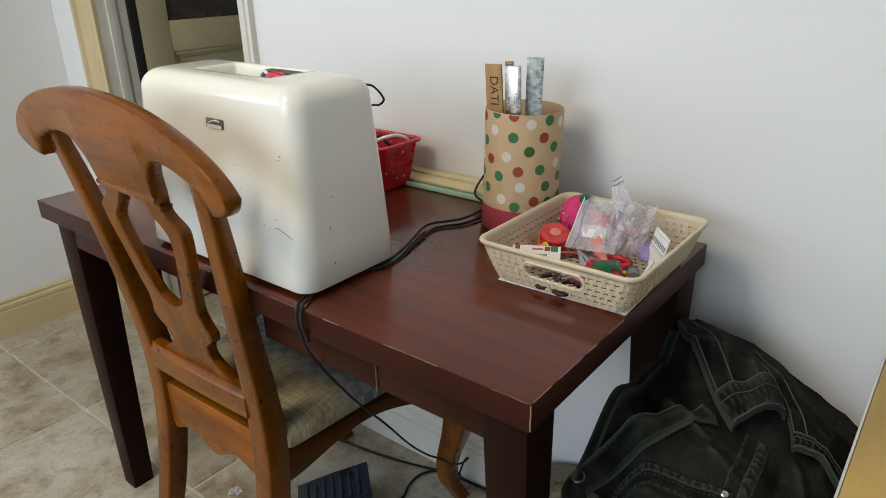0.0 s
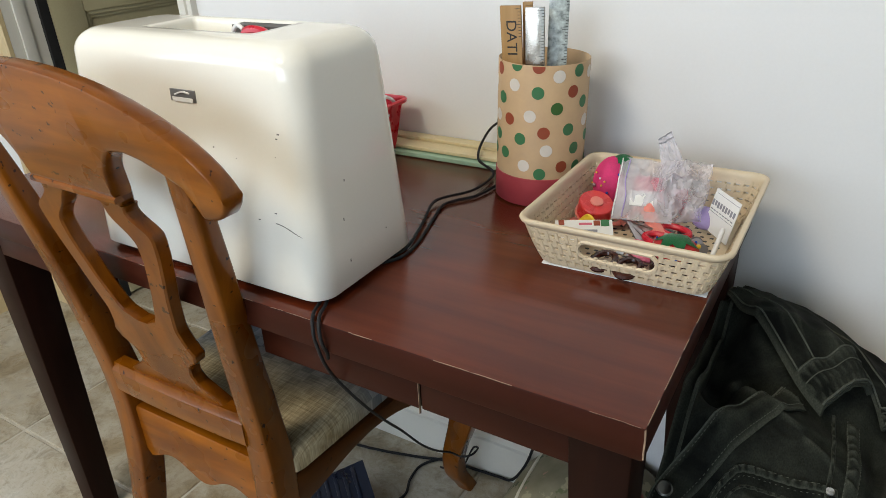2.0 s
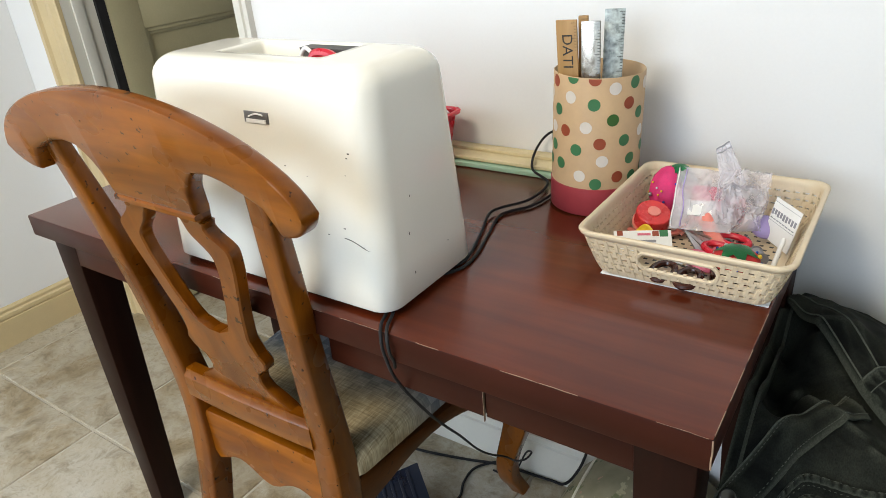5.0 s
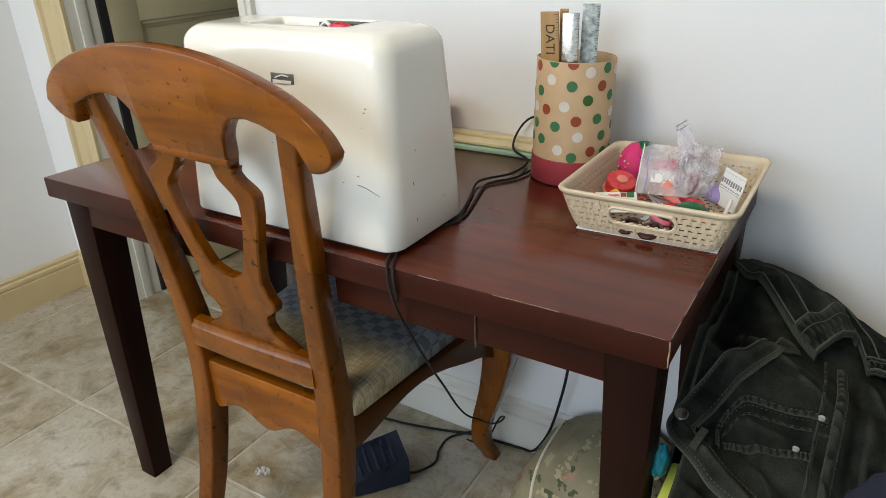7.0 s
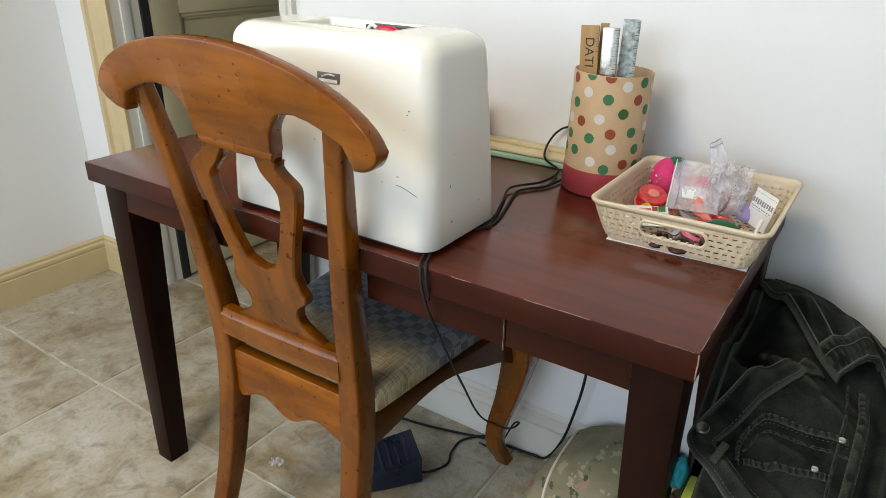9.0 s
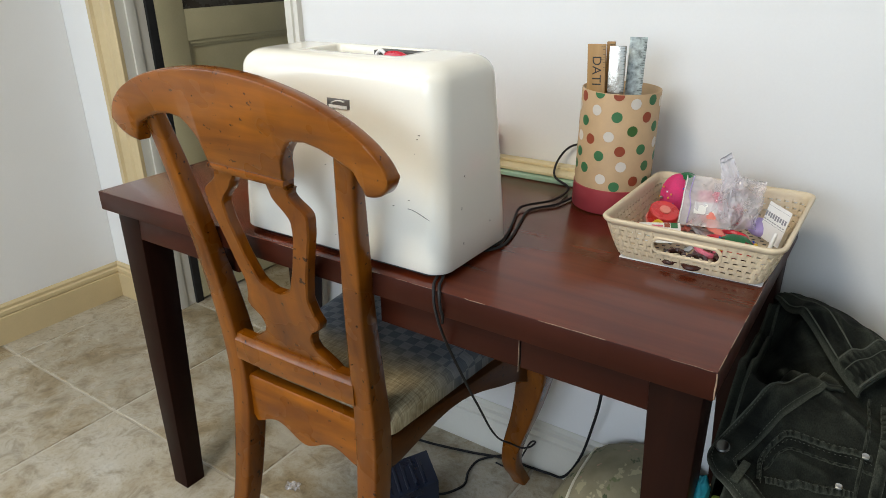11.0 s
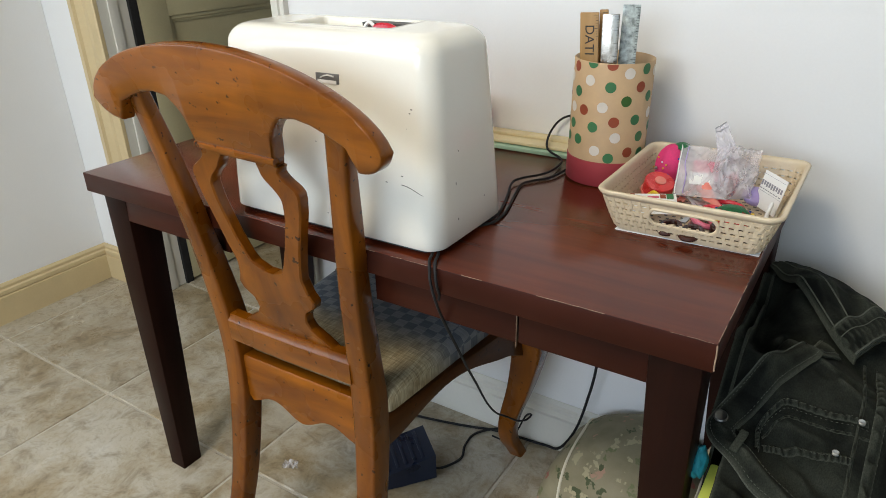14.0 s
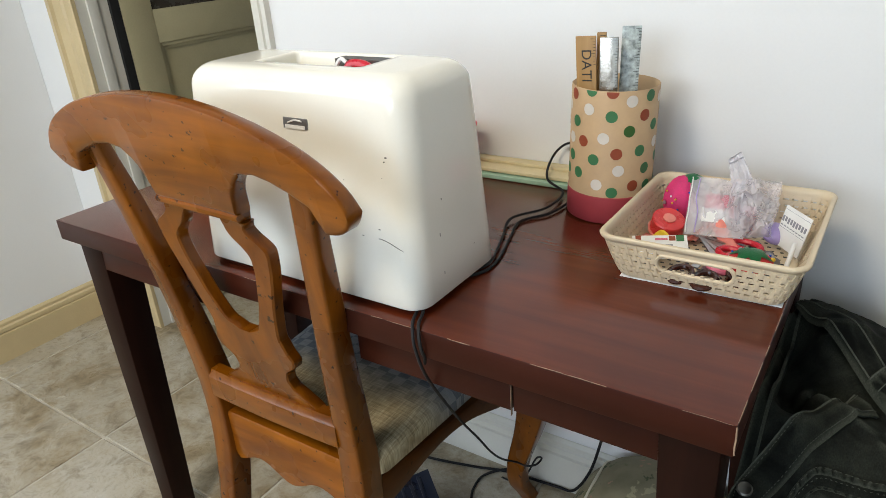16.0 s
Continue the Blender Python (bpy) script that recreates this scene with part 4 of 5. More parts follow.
tagged(part("floor_cord", tube([(-1.02, 0.446, 0.004), (-0.85, 0.476, 0.004), (-0.735, 0.494, 0.004), (-0.63, 0.521, 0.004), (-0.566, 0.542, 0.004), (-0.5, 0.551, 0.004), (-0.43, 0.556, 0.006), (-0.39, 0.551, 0.02), (-0.35, 0.541, 0.1), (-0.325, 0.536, 0.2), (-0.308, 0.528, 0.3), (-0.3, 0.524, 0.45), (-0.3, 0.526, 0.64)], 0.0032), M_CORD), "black cord running over the floor and up behind the desk", "cord")
tagged(part("floor_cord", tube([(-0.622, 0.332, 0.022), (-0.605, 0.361, 0.006), (-0.585, 0.411, 0.004), (-0.6, 0.456, 0.004), (-0.6, 0.506, 0.004), (-0.56, 0.551, 0.005), (-0.52, 0.561, 0.006)], 0.0030), M_CORD), "black pedal cord on the floor", "cord")


def tray():
    hz = 0.064
    o = thing("tray_basket", "cream woven plastic tray basket filled with sewing things, on the desk", "basket", pose(-0.103, 0.348, DH + 0.0016))
    base = []
    for i, p in enumerate(rrect(0, 0, 1.0, 1.0, 0.16, 8)):
        base.append(p)
    full = []
    for i, p in enumerate(base):
        q = base[(i + 1) % len(base)]
        k = max(1, round(math.hypot(q[0] - p[0], q[1] - p[1]) / 0.035))
        full += [(p[0] + (q[0] - p[0]) * j / k, p[1] + (q[1] - p[1]) * j / k) for j in range(k)]
    n = len(full)

    def at(i, z, out=0.0):
        x, y = full[i % n]
        f = z / hz
        hx, hy = 0.097 + 0.023 * f ** 0.8 + out, 0.112 + 0.020 * f ** 0.8 + out
        return (x * hx, y * hy, z)

    def band(z0, z1, t, skip=lambda i, z: False):
        bm = bmesh.new()
        cache = {}
        def v(i, z, side):
            key = (i % n, z, side)
            if key not in cache:
                cache[key] = bm.verts.new(at(i, z, side))
            return cache[key]
        for i in range(n):
            if skip(i, (z0 + z1) / 2):
                continue
            j = i + 1
            for quad in (((i, z0, t), (j, z0, t), (j, z1, t), (i, z1, t)), ((i, z0, -t), (i, z1, -t), (j, z1, -t), (j, z0, -t)), ((i, z1, t), (j, z1, t), (j, z1, -t), (i, z1, -t)), ((i, z0, t), (i, z0, -t), (j, z0, -t), (j, z0, t))):
                bm.faces.new([v(*c) for c in quad])
        return bm

    def slot(i, z):
        x, y, _ = at(i + 0, z)
        x2 = at(i + 1, z)[0]
        return abs(y) > 0.09 and -0.046 < (x + x2) / 2 < 0.046 and 0.022 < z < 0.047

    levels = [(0.003, 0.0095), (0.012, 0.0185), (0.021, 0.0275), (0.030, 0.0365), (0.039, 0.0455), (0.048, 0.0545)]
    for z0, z1 in levels:
        part("weave_band", band(z0, z1, 0.0010, slot), M_TRAY, o)
    bm = bmesh.new()
    for r in range(len(levels) - 1):
        za, zb = levels[r][0] + 0.0015, levels[r + 1][1] - 0.0015
        for i in range(n):
            if (i + r % 2) % 3 or slot(i, (za + zb) / 2):
                continue
            a0, a1, c0, c1 = at(i, za, 0.0021), at(i + 1, za, 0.0021), at(i + 1, zb, 0.0021), at(i, zb, 0.0021)
            b0, b1, d0, d1 = at(i, za, -0.0014), at(i + 1, za, -0.0014), at(i + 1, zb, -0.0014), at(i, zb, -0.0014)
            vs = [bm.verts.new(p) for p in (a0, a1, c0, c1, b0, b1, d0, d1)]
            for q in ((0, 1, 2, 3), (7, 6, 5, 4), (0, 4, 5, 1), (1, 5, 6, 2), (2, 6, 7, 3), (3, 7, 4, 0)):
                bm.faces.new([vs[k] for k in q])
    part("weave_tie", bm, M_TRAY, o, kind="stuff")
    rings = []
    for out, z in ((-0.0018, 0.0545), (0.0016, 0.0545), (0.0042, 0.0585), (0.0046, 0.062), (0.0030, 0.0642), (0.0, 0.0645), (-0.0022, 0.0625), (-0.0020, 0.057)):
        rings.append([at(i, z, out) for i in range(n)])
    rings.append(rings[0])
    part("rim", loft(rings, cap0=False, cap1=False), M_TRAY, o, angle=60)
    part("tray_floor", loft([[at(i, z, -0.0005) for i in range(n)] for z in (0.0005, 0.003)]), M_TRAY, o)
    bm = bmesh.new()
    for i in range(15):
        for j in range(17):
            x, y = (i - 7) * 0.012 + (0.003 if j % 2 else -0.003), (j - 8) * 0.012
            box(x - 0.0024, x + 0.0024, y - 0.0018, y + 0.0018, 0.0026, 0.0033, bm=bm)
    part("floor_hole", bm, M_DARKP, o, kind="stuff")
    for s in (-1, 1):
        pts = []
        for i in range(25):
            t = 2 * math.pi * i / 24
            cxx = 0.034 * (1 if math.cos(t) > 0 else -1) if abs(math.cos(t)) > 1e-6 else 0
            x, z = cxx + 0.0125 * math.cos(t), 0.0345 + 0.0125 * math.sin(t)
            y = s * (0.112 + 0.020 * (z / hz) ** 0.8 + 0.0006)
            pts.append((x, y, z))
        part("grip_ring", tube(pts, 0.0026, 6, 2), M_TRAY, o)
    return o


tagged(part("paper_sheet", spin(box(-0.102, 0.094, -0.117, 0.10, 0, 0.0014, 0.0004), rz=1.5, at=(-0.1, 0.354, DH + 0.0002)), M_PAPER), "white paper sheet lying under the tray basket", "paper")
tray()
TZ = DH + 0.0052                                   # top of the tray's floor


def pincushion(name, label, x, y, rx, rz, cloth, seed, leaf_up, up=0.0):
    """A stuffed tomato or strawberry with a felt leaf and glass-headed pins."""
    o = thing(name, label, "pincushion", pose(x, y, TZ + up))
    rings = []
    for i in range(1, 16):
        t = math.pi * i / 16
        ring = []
        for k in range(32):
            a = 2 * math.pi * k / 32
            f = 1 - 0.07 * abs(math.cos(4 * a)) ** 6
            ring.append((rx * math.sin(t) * f * math.cos(a), rx * math.sin(t) * f * math.sin(a), rz * (1 - math.cos(t))))
        rings.append(ring)
    part("cushion", loft(rings), cloth, o, angle=70)
    bm = bmesh.new()
    c = bm.verts.new((leaf_up[0], leaf_up[1], rz * 2 + 0.0028))
    inner = None
    for reach in (0.35, 0.7, 1.0):
        ring = []
        for k in range(12):
            a, d = 2 * math.pi * k / 12, (0.97 if k % 2 == 0 else 0.56) * reach
            ring.append(bm.verts.new((leaf_up[0] + rx * d * math.cos(a), leaf_up[1] + rx * d * math.sin(a), rz * (1 + math.sqrt(1 - d * d)) + 0.0025)))
        for k in range(12):
            n = (k + 1) % 12
            bm.faces.new((inner[k], ring[k], ring[n], inner[n]) if inner else (c, ring[k], ring[n]))
        inner = ring
    bmesh.ops.solidify(bm, geom=bm.faces[:], thickness=0.0012)
    part("leaf", bm, M_GFELT, o, "green felt leaf")
    rng = random.Random(seed)
    for i in range(26):
        a, t = rng.uniform(0, 6.28), rng.uniform(1.0, 1.75)
        p = (rx * 1.04 * math.sin(t) * math.cos(a), rx * 1.04 * math.sin(t) * math.sin(a), rz + rz * 1.04 * math.cos(t))
        part("pin", ball(*p, rng.choice([0.0016, 0.0018, 0.0028]), u=8, v=6), rng.choice([M_YEL, M_WHITEP, M_BLUEP, M_YEL, M_METAL]), o)
    return o


pincushion("pincushion", "bright pink tomato pincushion stuck full of pins, in the tray", -0.175, 0.426, 0.028, 0.038, M_PINK, 5, (0.010, 0.006))
pincushion("pincushion", "red strawberry pincushion with a green felt leaf, in the tray", -0.049, 0.27, 0.027, 0.0135, M_REDC, 6, (0.0, 0.0), 0.018)
tagged(part("tin", lathe([(0.024, TZ), (0.026, TZ + 0.002), (0.026, TZ + 0.016), (0.024, TZ + 0.0178)], -0.049, 0.27, 28), M_BROWN), "flat dark brown tin under the strawberry pincushion", "tin")


def ribbon_spool():
    o = thing("ribbon_spool", "red satin ribbon rolled on a spool in the tray", "ribbon", pose(-0.175, 0.354, TZ + 0.028, 22, 10, 20))
    part("roll", lathe([(0.009, 0.0105), (0.0215, 0.0105), (0.0228, 0.009), (0.0228, -0.009), (0.0215, -0.0105)], n=36), M_REDS, o)
    part("core", lathe([(0.0085, 0.009), (0.0085, 0.0125), (0.006, 0.0125)], n=20), M_SALMON, o, "pale spool core")
    part("flange", lathe([(0.0245, -0.0125), (0.0245, -0.0108)], n=36), M_SALMON, o)
    return o


ribbon_spool()
bm = tube([(-0.21, 0.36, TZ + 0.004), (-0.195, 0.343, TZ + 0.008), (-0.17, 0.34, TZ + 0.01), (-0.145, 0.358, TZ + 0.008), (-0.14, 0.383, TZ + 0.006)], 0.0075, 8, 8, flat=0.35)
tagged(part("ribbon", bm, M_SALMON), "loose red ribbon lying in the tray", "ribbon")
bm = tube([(-0.187, 0.306, TZ + 0.005), (-0.181, 0.323, TZ + 0.018), (-0.171, 0.32, TZ + 0.026), (-0.16, 0.31, TZ + 0.02), (-0.167, 0.3, TZ + 0.014), (-0.179, 0.31, TZ + 0.012), (-0.171, 0.324, TZ + 0.008)], 0.006, 8, 8, flat=0.5)
tagged(part("ribbon", bm, M_YEL), "yellow ribbon knot lying in the tray", "ribbon")
for k in range(3):
    pts = [(-0.201 + 0.013 * math.cos(t), 0.306 + 0.016 * math.sin(t), TZ + 0.002 + 0.003 * k + 0.001 * math.sin(2 * t)) for t in np.linspace(0, 6.2, 12)]
    tagged(part("rubber_band", tube(pts, 0.0011, 6, 3), M_KRAFT), "tan rubber band lying in the tray", "rubber band", "rubber bands in the tray")


def card(name, label, w, h, m, bars, extra=None):
    """A printed card: a sheet with rows of plain bars for its small print."""
    o = thing(name, label, "card", m)
    part("sheet", box(-w / 2, w / 2, -0.0004, 0.0004, 0, h), M_PAPER, o)
    for (x0, x1, z0, z1, mt) in bars:
        part("print_bar", box(x0, x1, -0.0008, -0.0003, z0, z1), mt, o)
    return o


card("card", "white printed packaging card leaning on the tray rim", 0.070, 0.034, pose(-0.153, 0.26, TZ + 0.019, -52, 0, 27),
     [(-0.026, 0.016, 0.0170, 0.0205, M_GREYB), (-0.018, 0.022, 0.0115, 0.0135, M_DG), (-0.012, 0.018, 0.0045, 0.007, M_PURP), (-0.006, 0.010, 0.027, 0.030, M_PINKP), (0.012, 0.020, 0.026, 0.033, M_DR), (0.021, 0.031, 0.025, 0.034, M_DG), (-0.031, -0.024, 0.027, 0.034, M_DR)])
rng = random.Random(8)
bars = [(-0.027, 0.027, 0.034, 0.0344, M_GREYB), (-0.027, 0.027, 0.005, 0.0054, M_GREYB)]
for i in range(9):
    bars.append((-0.027 + i * 0.006, -0.0232 + i * 0.006, 0.0150 + rng.uniform(-0.001, 0.001), 0.0235, M_GREYB))
for i in range(8):
    bars.append((-0.026 + i * 0.0066, -0.0215 + i * 0.0066, 0.0085, 0.0100, M_GREYB))
card("card", "white printed card standing against the tray side", 0.056, 0.054, pose(-0.0235, 0.368, TZ + 0.012, -14, 0, -50), [(x0, x1, z0 * 0.85 + 0.020, z1 * 0.85 + 0.020, mt) for x0, x1, z0, z1, mt in bars])


def pen():
    o = thing("pen", "white slim pen leaning in the tray", "pen", pose(-0.014, 0.28, TZ + 0.006, -62, 8, 0))
    part("barrel", lathe([(0.0014, 0), (0.0028, 0.008), (0.0030, 0.062), (0.0024, 0.065)], n=16), M_WHITEP, o)
    part("tip", lathe([(0.0005, -0.006), (0.0017, 0.0)], n=12), M_METAL, o)
    return o


pen()


def scissors(label, handle, m, blade=0.07):
    o = thing("scissors", label, "scissors", m)
    for s in (-1, 1):
        pts = [(s * 0.016 + 0.013 * math.cos(t), -0.022 + 0.019 * math.sin(t), 0.004) for t in np.linspace(0, 6.28, 14)]
        part("handle", tube(pts, 0.0042, 8, 3), handle, o)
        part("blade", loft([[(s * 0.012, 0.0, 0.003), (s * 0.002, 0.0, 0.003), (s * 0.002, 0.0, 0.005), (s * 0.012, 0.0, 0.005)], [(s * 0.001, blade, 0.0035), (-s * 0.001, blade, 0.0035), (-s * 0.001, blade, 0.0045), (s * 0.001, blade, 0.0045)]]), M_METAL, o, "steel blade")
    return o


scissors("scissors with dark brown handles lying in the tray", M_BROWN, pose(-0.107, 0.27, TZ + 0.006, 6, 0, -8))
scissors("scissors with pink handles lying in the tray", M_PINKP, pose(-0.095, 0.31, TZ + 0.012, 10, 8, 48), 0.05)
scissors("scissors with red handles lying in the tray", M_REDP, pose(-0.093, 0.338, TZ + 0.014, 0, 0, 70), 0.05)
for x, y, mt, nm in ((-0.055, 0.356, M_DARKP, "black thread spool lying in the tray"), (-0.035, 0.333, M_GREYB, "grey thread spool lying in the tray"), (-0.073, 0.34, M_DARKP, "dark bobbin lying in the tray")):
    o = thing("thread_spool", nm, "thread spool", pose(x, y, TZ + 0.0095, 90, 0, 40 + 300 * x), "thread spools in the tray")
    part("thread", lathe([(0.0075, -0.009), (0.008, -0.007), (0.008, 0.007), (0.0075, 0.009)], n=20), mt, o)
    for z in (-0.0105, 0.009):
        part("flange", lathe([(0.009, z), (0.0092, z + 0.0015)], n=20), M_GREYB, o)
tagged(part("box", spin(box(-0.03, 0.03, -0.016, 0.016, 0, 0.028, 0.003), rz=12, at=(-0.107, 0.45, TZ)), M_REDS), "small red box at the back of the tray", "box")
tagged(part("ribbon", tube([(-0.14, 0.36, TZ + 0.008), (-0.125, 0.373, TZ + 0.03), (-0.11, 0.363, TZ + 0.035), (-0.095, 0.35, TZ + 0.02), (-0.083, 0.333, TZ + 0.016), (-0.073, 0.323, TZ + 0.014)], 0.009, 8, 8, flat=0.4), M_SALMON), "salmon ribbon under the clear bag", "ribbon")
tagged(part("pouch", spin(ball(0, 0, 0, 0.018, u=16, v=10, sz=0.55), rx=30, rz=20, at=(-0.04, 0.394, TZ + 0.022)), M_PURP), "lilac pouch under the clear bag", "pouch")


def crumpled(name, label, bl, br, tl, tr, seed, puff=0.012, crease=0.006, seals=()):
    """A clear press-seal bag between four corners: two creased films, puffed apart, with seal strips."""
    o = thing(name, label, "plastic bag", pose(*bl))
    bl, br, tl, tr = (Vector(p) - Vector(bl) for p in (bl, br, tl, tr))
    out = (br - bl).cross(tl - bl).normalized()
    nx, ny = 34, 34

    def at(u, v, s):
        p = bl.lerp(br, u).lerp(tl.lerp(tr, u), v)
        q = max(0.0, math.sin(math.pi * u) * math.sin(math.pi * v)) ** 0.5
        w = Vector((u * 3.0 + seed, v * 3.0, s))
        c = 0.5 - abs(noise.noise(w * 1.3)) * 2 + 0.5 * (0.5 - abs(noise.noise(w * 3.1)) * 2) + 0.3 * noise.noise(w * 7)
        side = Vector((noise.noise(w + Vector((9, 0, 0))), noise.noise(w + Vector((0, 9, 0))), noise.noise(w + Vector((0, 0, 9)))))
        return p + out * (s * puff * q + crease * c * (0.35 + q)) + side * crease * 1.3 * (0.3 + q)

    for s in (-1, 1):
        bm = bmesh.new()
        grid = [[bm.verts.new(at(i / nx, j / ny, s)) for i in range(nx + 1)] for j in range(ny + 1)]
        for j in range(ny):
            for i in range(nx):
                bm.faces.new((grid[j][i], grid[j][i + 1], grid[j + 1][i + 1], grid[j + 1][i]))
        part("film", bm, M_FILM, o, "creased clear film", angle=30)
    for along, k, mt, lab in seals:
        pts = [(at(k, v, 1) if along == "u" else at(v, k, 1)) + out * 0.0006 for v in np.linspace(0.02, 0.98, 14)]
        part("shade_or_seal_strip", tube([tuple(p) for p in pts], 0.0009, 5, 2), mt, o, lab)
    return o


crumpled("plastic_bag", "flat clear plastic bag with a lilac seal in the tray", (-0.147, 0.336, 0.790), (-0.073, 0.35, 0.790), (-0.165, 0.428, 0.842), (-0.093, 0.444, 0.836), 3.0, 0.006, 0.0035,
         (("u", 0.17, M_PURP, "lilac press seal"), ("u", 0.02, M_WHITEP, "white press seal")))
crumpled("plastic_bag", "crumpled clear plastic bag standing up out of the tray", (-0.107, 0.356, 0.784), (-0.043, 0.38, 0.786), (-0.103, 0.413, 0.852), (-0.047, 0.436, 0.846), 9.0, 0.022, 0.011)
crumpled("plastic_bag", "clear plastic bag flap rising from the tray", (-0.105, 0.408, 0.836), (-0.073, 0.416, 0.836), (-0.115, 0.412, 0.878), (-0.101, 0.418, 0.889), 14.0, 0.001, 0.0015,
         (("v", 0.99, M_GREYB, "grey press seal"), ("v", 0.86, M_GREYB, "grey press seal")))
tagged(part("card", spin(box(-0.019, 0.019, -0.0005, 0.0005, 0, 0.040), rx=-60, rz=12, at=(-0.112, 0.374, 0.806)), M_PINKP), "pink packaging card inside the clear bag", "card")
tagged(part("sewing_label", spin(box(-0.017, 0.017, -0.0006, 0.0006, 0, 0.024), rx=-60, rz=12, at=(-0.114, 0.361, 0.8035)), M_PAPER), "white product label inside the clear bag", "label")

# ---- under the desk ----
def pedal():
    o = thing("foot_pedal", "blue-black ribbed plastic sewing machine foot pedal on the floor", "foot pedal", pose(-0.698, 0.300, 0, 0, 0, -40))
    rings = [[(x, y, z) for x, y, z in ((-0.055, -0.085, 0.003), (0.055, -0.085, 0.003), (0.055, -0.085, 0.028), (-0.055, -0.085, 0.028))],
             [(x, y, z) for x, y, z in ((-0.058, 0.0, 0.003), (0.058, 0.0, 0.003), (0.058, 0.0, 0.050), (-0.058, 0.0, 0.050))],
             [(x, y, z) for x, y, z in ((-0.055, 0.085, 0.003), (0.055, 0.085, 0.003), (0.055, 0.085, 0.070), (-0.055, 0.085, 0.070))]]
    bm = loft(rings)
    bmesh.ops.bevel(bm, geom=[e for e in bm.edges if len(e.link_faces) == 2 and e.calc_face_angle() > 0.6], offset=0.006, segments=3, affect="EDGES")
    part("body", bm, M_PEDAL, o)
    for i in range(7):
        y = -0.062 + i * 0.02
        z = float(np.interp(y, [-0.085, 0, 0.085], [0.028, 0.050, 0.070]))
        part("rib", spin(box(-0.046, 0.046, -0.004, 0.004, -0.002, 0.0022, 0.001), rx=14, at=(0, y, z)), M_PEDAL, o)
    for x in (-0.045, 0.045):
        for y in (-0.07, 0.07):
            part("rubber_foot", lathe([(0.007, 0.0), (0.007, 0.004)], x, y, 12), M_CORD, o)
    return o


pedal()


def floral_bag():
    o = thing("floral_bag", "cream floral fabric knitting bag with wooden handles, under the desk", "bag", pose(-0.18, 0.44, 0))
    rings = []
    for u in np.linspace(0, 1, 15):
        k = math.sin(math.pi * min(1, max(0, u * 0.94 + 0.03))) ** 0.42
        x = -0.180 + 0.36 * u
        hgt, d = 0.215 * k, 0.118 * (0.55 + 0.45 * k)
        ring = []
        for i in range(28):
            a = 2 * math.pi * i / 28
            cy, cz = math.cos(a), math.sin(a)
            y = d * (abs(cy) ** 0.7) * (1 if cy > 0 else -1)
            z = hgt * 0.5 * (1 + (abs(cz) ** 0.8) * (1 if cz > 0 else -1))
            y += 0.04 * (z / 0.2) ** 1.2
            ring.append((x, y + 0.006 * noise.noise(Vector((x * 14, y * 14, z * 14))), max(0.0, z + 0.008 * noise.noise(Vector((x * 11, y * 11, 3))))))
        rings.append(ring)
    part("body", loft(rings), M_FLORAL, o, "cream floral fabric body", angle=70)
    for u in (2, 12):
        part("piping", tube([rings[u][i] for i in range(0, 28, 2)] + [rings[u][0]], 0.0035, 6, 3), M_PIPE, o, "cream piping")
    part("handle", tube([(0.10, -0.02, 0.19), (0.135, -0.01, 0.25), (0.172, 0.02, 0.33), (0.182, 0.03, 0.35)], 0.008, 8, 4), M_HANDW, o, "pale wooden handle")
    part("handle", tube([(0.13, 0.03, 0.19), (0.165, 0.05, 0.26), (0.19, 0.06, 0.33)], 0.007, 8, 4), M_HANDW, o, "pale wooden handle")
    return o


floral_bag()
bm = bmesh.new()
grid = []
for j in range(9):
    grid.append([bm.verts.new(((i / 8 - 0.5) * 0.036, (j / 8 - 0.5) * 0.026, 0.005 + 0.012 * noise.noise(Vector((i * 0.7, j * 0.7, 2.2))))) for i in range(9)])
for j in range(8):
    for i in range(8):
        bm.faces.new((grid[j][i], grid[j][i + 1], grid[j + 1][i + 1], grid[j + 1][i]))
spin(bm, rz=30, at=(-0.924, 0.18, 0.002))
tagged(part("plastic_scrap", bm, M_FILM2, angle=20), "crumpled clear plastic scrap on the tile floor", "scrap")


# ---- beside the desk: laundry hamper under black jeans ----
def hamper():
    o = thing("laundry_hamper", "tan wicker hamper hidden under the clothes", "hamper", pose(0.255, 0.30, 0))
    part("body", loft([at_z(rrect(0, 0, hx, hy, 0.05, 6), z) for hx, hy, z in ((0.19, 0.20, 0), (0.20, 0.215, 0.2), (0.205, 0.22, 0.40), (0.205, 0.22, 0.42))]), M_WICK, o)
    part("rim", loft([at_z(rrect(0, 0, hx, hy, 0.05, 6), z) for hx, hy, z in ((0.205, 0.22, 0.405), (0.213, 0.228, 0.41), (0.213, 0.228, 0.425), (0.205, 0.22, 0.43))]), M_WICK, o)
    return o


hamper()


def pile_flat(x, y):
    """The heap's broad form without its creases."""
    z = 0.566 + 0.30 * (y - 0.14) - 0.62 * (1.0 - 0.45 * min(1.0, max(0.0, (y - 0.30) / 0.15))) * max(0.0, x - 0.04) ** 1.1 - 0.6 * max(0.0, x - 0.24)
    z += 0.042 * ease((y - 0.14) / 0.11) - 0.030 * ease((y - 0.25) / 0.08) - 0.018 * ease((x - 0.13) / 0.08) * ease((y - 0.30) / 0.1)
    return z - 0.66 * max(0.0, y - 0.40)


